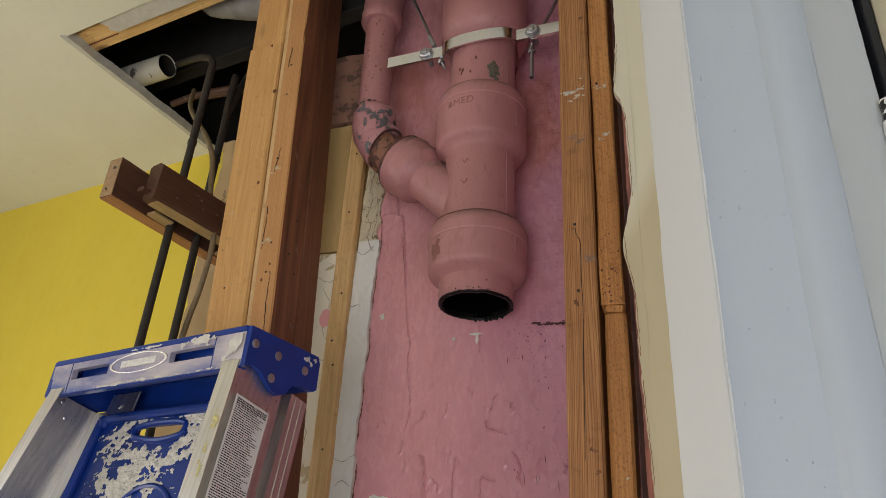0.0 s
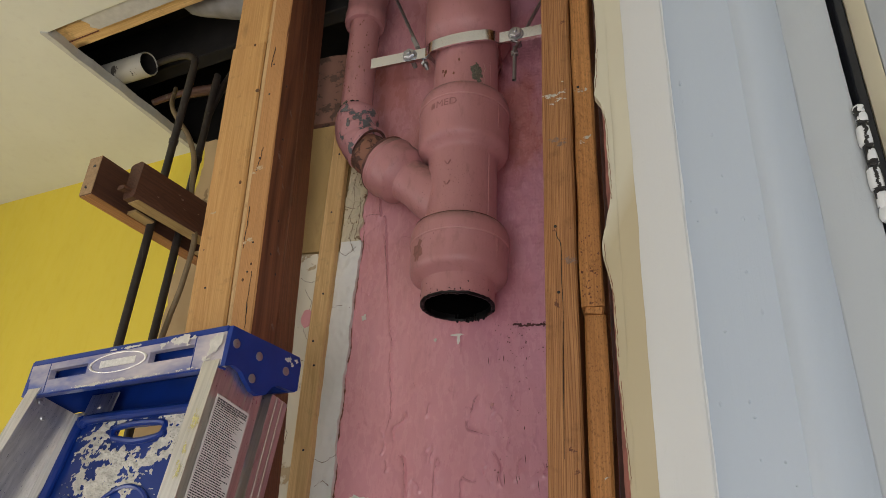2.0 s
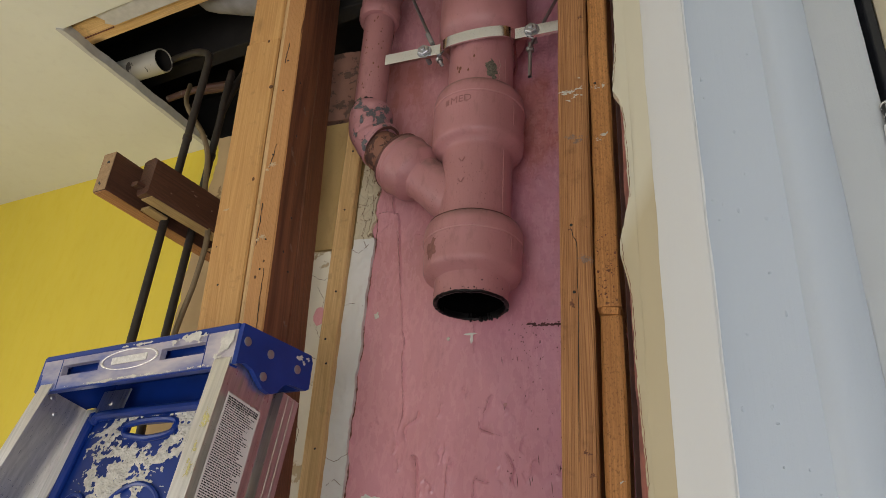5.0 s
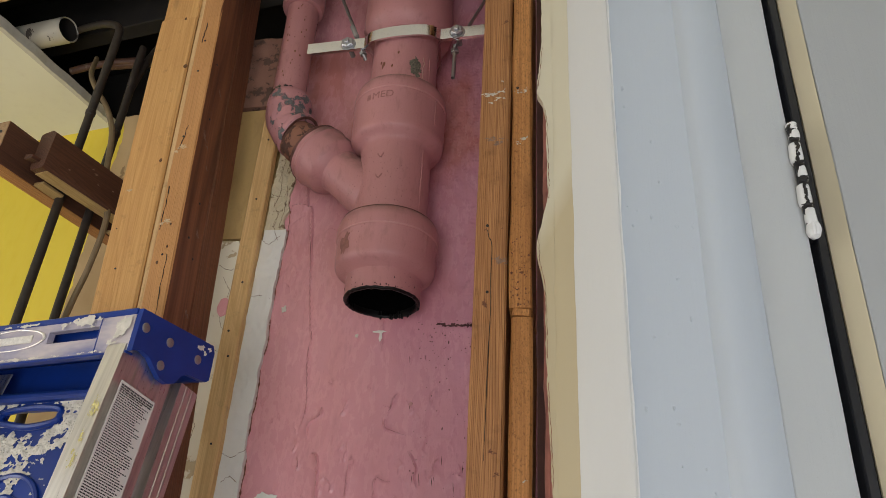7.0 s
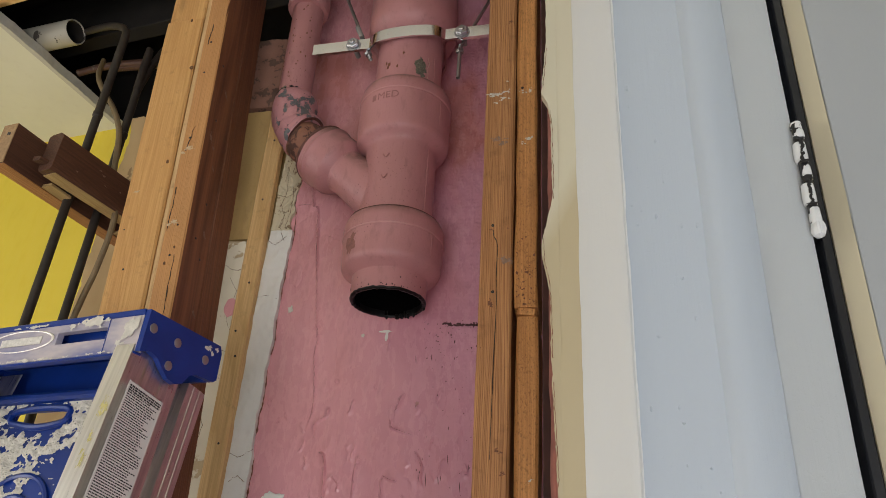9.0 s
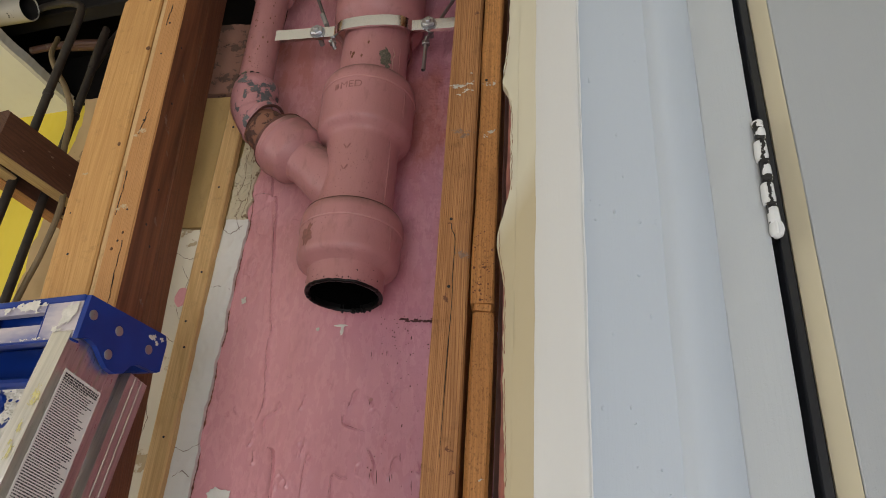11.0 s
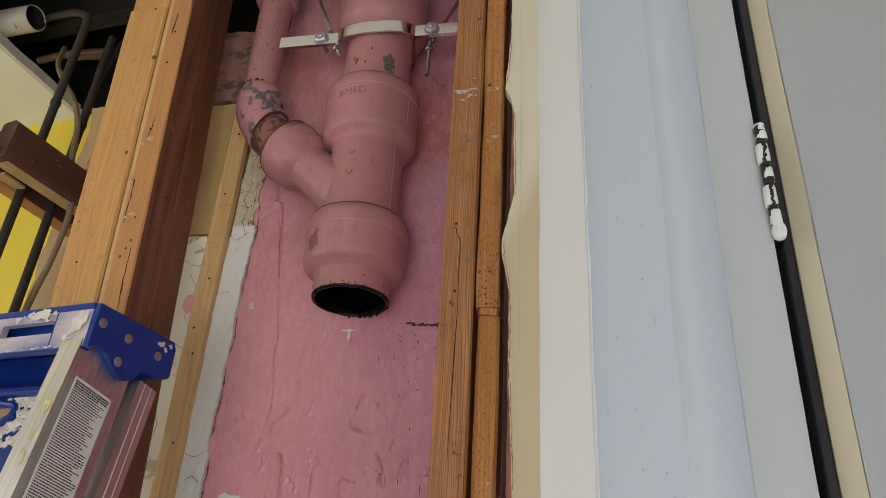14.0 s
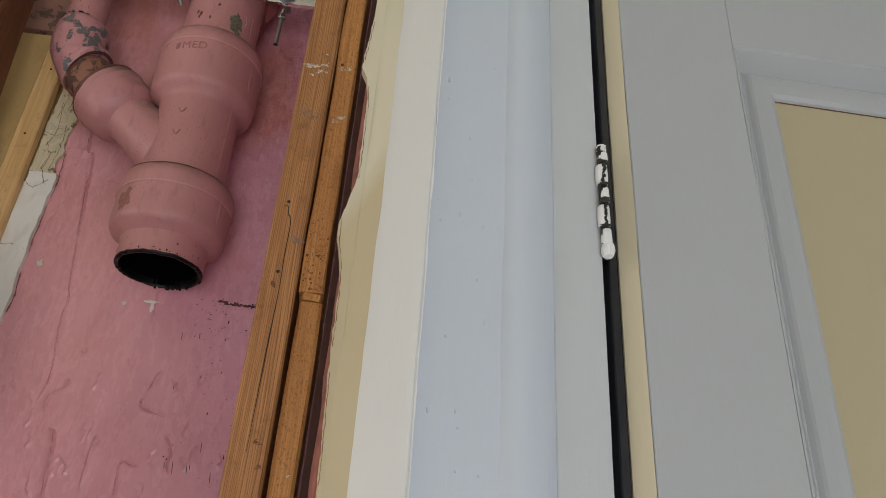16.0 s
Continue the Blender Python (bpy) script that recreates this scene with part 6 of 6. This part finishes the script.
tagged(part("plaster_crust", smear(-0.376, -0.05, -0.34, -0.058, 0.0013, shelf_crust, 5, 0.0060, 0.75), SPACKLE, shelf, "thick crust of dried plaster", pose(0, -0.0004, 0) @ FRONT), kind="stuff")
for i in range(26):
    x, z = random.gauss(-0.26, 0.07), random.gauss(-0.15, 0.045)
    if not (-0.375 < x < -0.03 and -0.30 < z < -0.058) or (-0.292 < x < -0.176 and -0.104 < z < -0.066):
        continue
    part("plaster_splash", blob(random.uniform(0.0012, 0.005), i * 1.7, random.choice((0.35, 0.6, 1.0)), random.uniform(0.0006, 0.0016), 18, 1.2), SPACKLE, shelf, "", pose(x, -0.0006, z) @ FRONT @ pose(0, 0, 0, 0, 0, random.uniform(-60, 60)))


def cap_smear(x, z):
    top = 0.42 - ((x + 0.085) / 0.045) ** 2 - ((z + 0.011) / 0.012) ** 2
    corner = 0.55 - ((x + 0.016 - 0.55 * (z + 0.026)) / 0.014) ** 2 - ((z + 0.024) / 0.030) ** 2
    low = 0.10 - ((z + 0.0535) / 0.005) ** 2 - 0.25 * (x < -0.30)
    streak = 0.25 - ((x + 0.19) / 0.05) ** 2 - ((z + 0.006) / 0.004) ** 2
    return max(top * 0.8, corner * 0.8, low, streak, -0.62)


tagged(part("plaster_smear", smear(-0.408, -0.001, -0.0565, -0.001, 0.0011, cap_smear, 11, 0.0006), SPACKLE, cap, "smears of dried plaster", pose(0, -0.0037, 0) @ FRONT), kind="stuff")
for y, z, r in ((0.113, -0.010, 0.006), (0.120, -0.016, 0.003), (0.128, -0.008, 0.003)):
    part("plaster_splash", blob(r, y * 900, 0.8, 0.0005, 18, 1.2), SPACKLE, cap, "", pose(0.0088, y, z) @ SIDE)
for z, r, s in ((-0.13, 0.009, 2.6), (-0.19, 0.007, 2.4), (-0.165, 0.005, 1.5)):
    part("paint_splash", scuff(r * 2.2, z * 300, 14), YELLOW_SPLASH, rr, "smear of yellowish paint", pose(-0.015 + 0.06 * (-z), 0.0055, z) @ FRONT @ pose(0, 0, 0, 0, 0, 86))
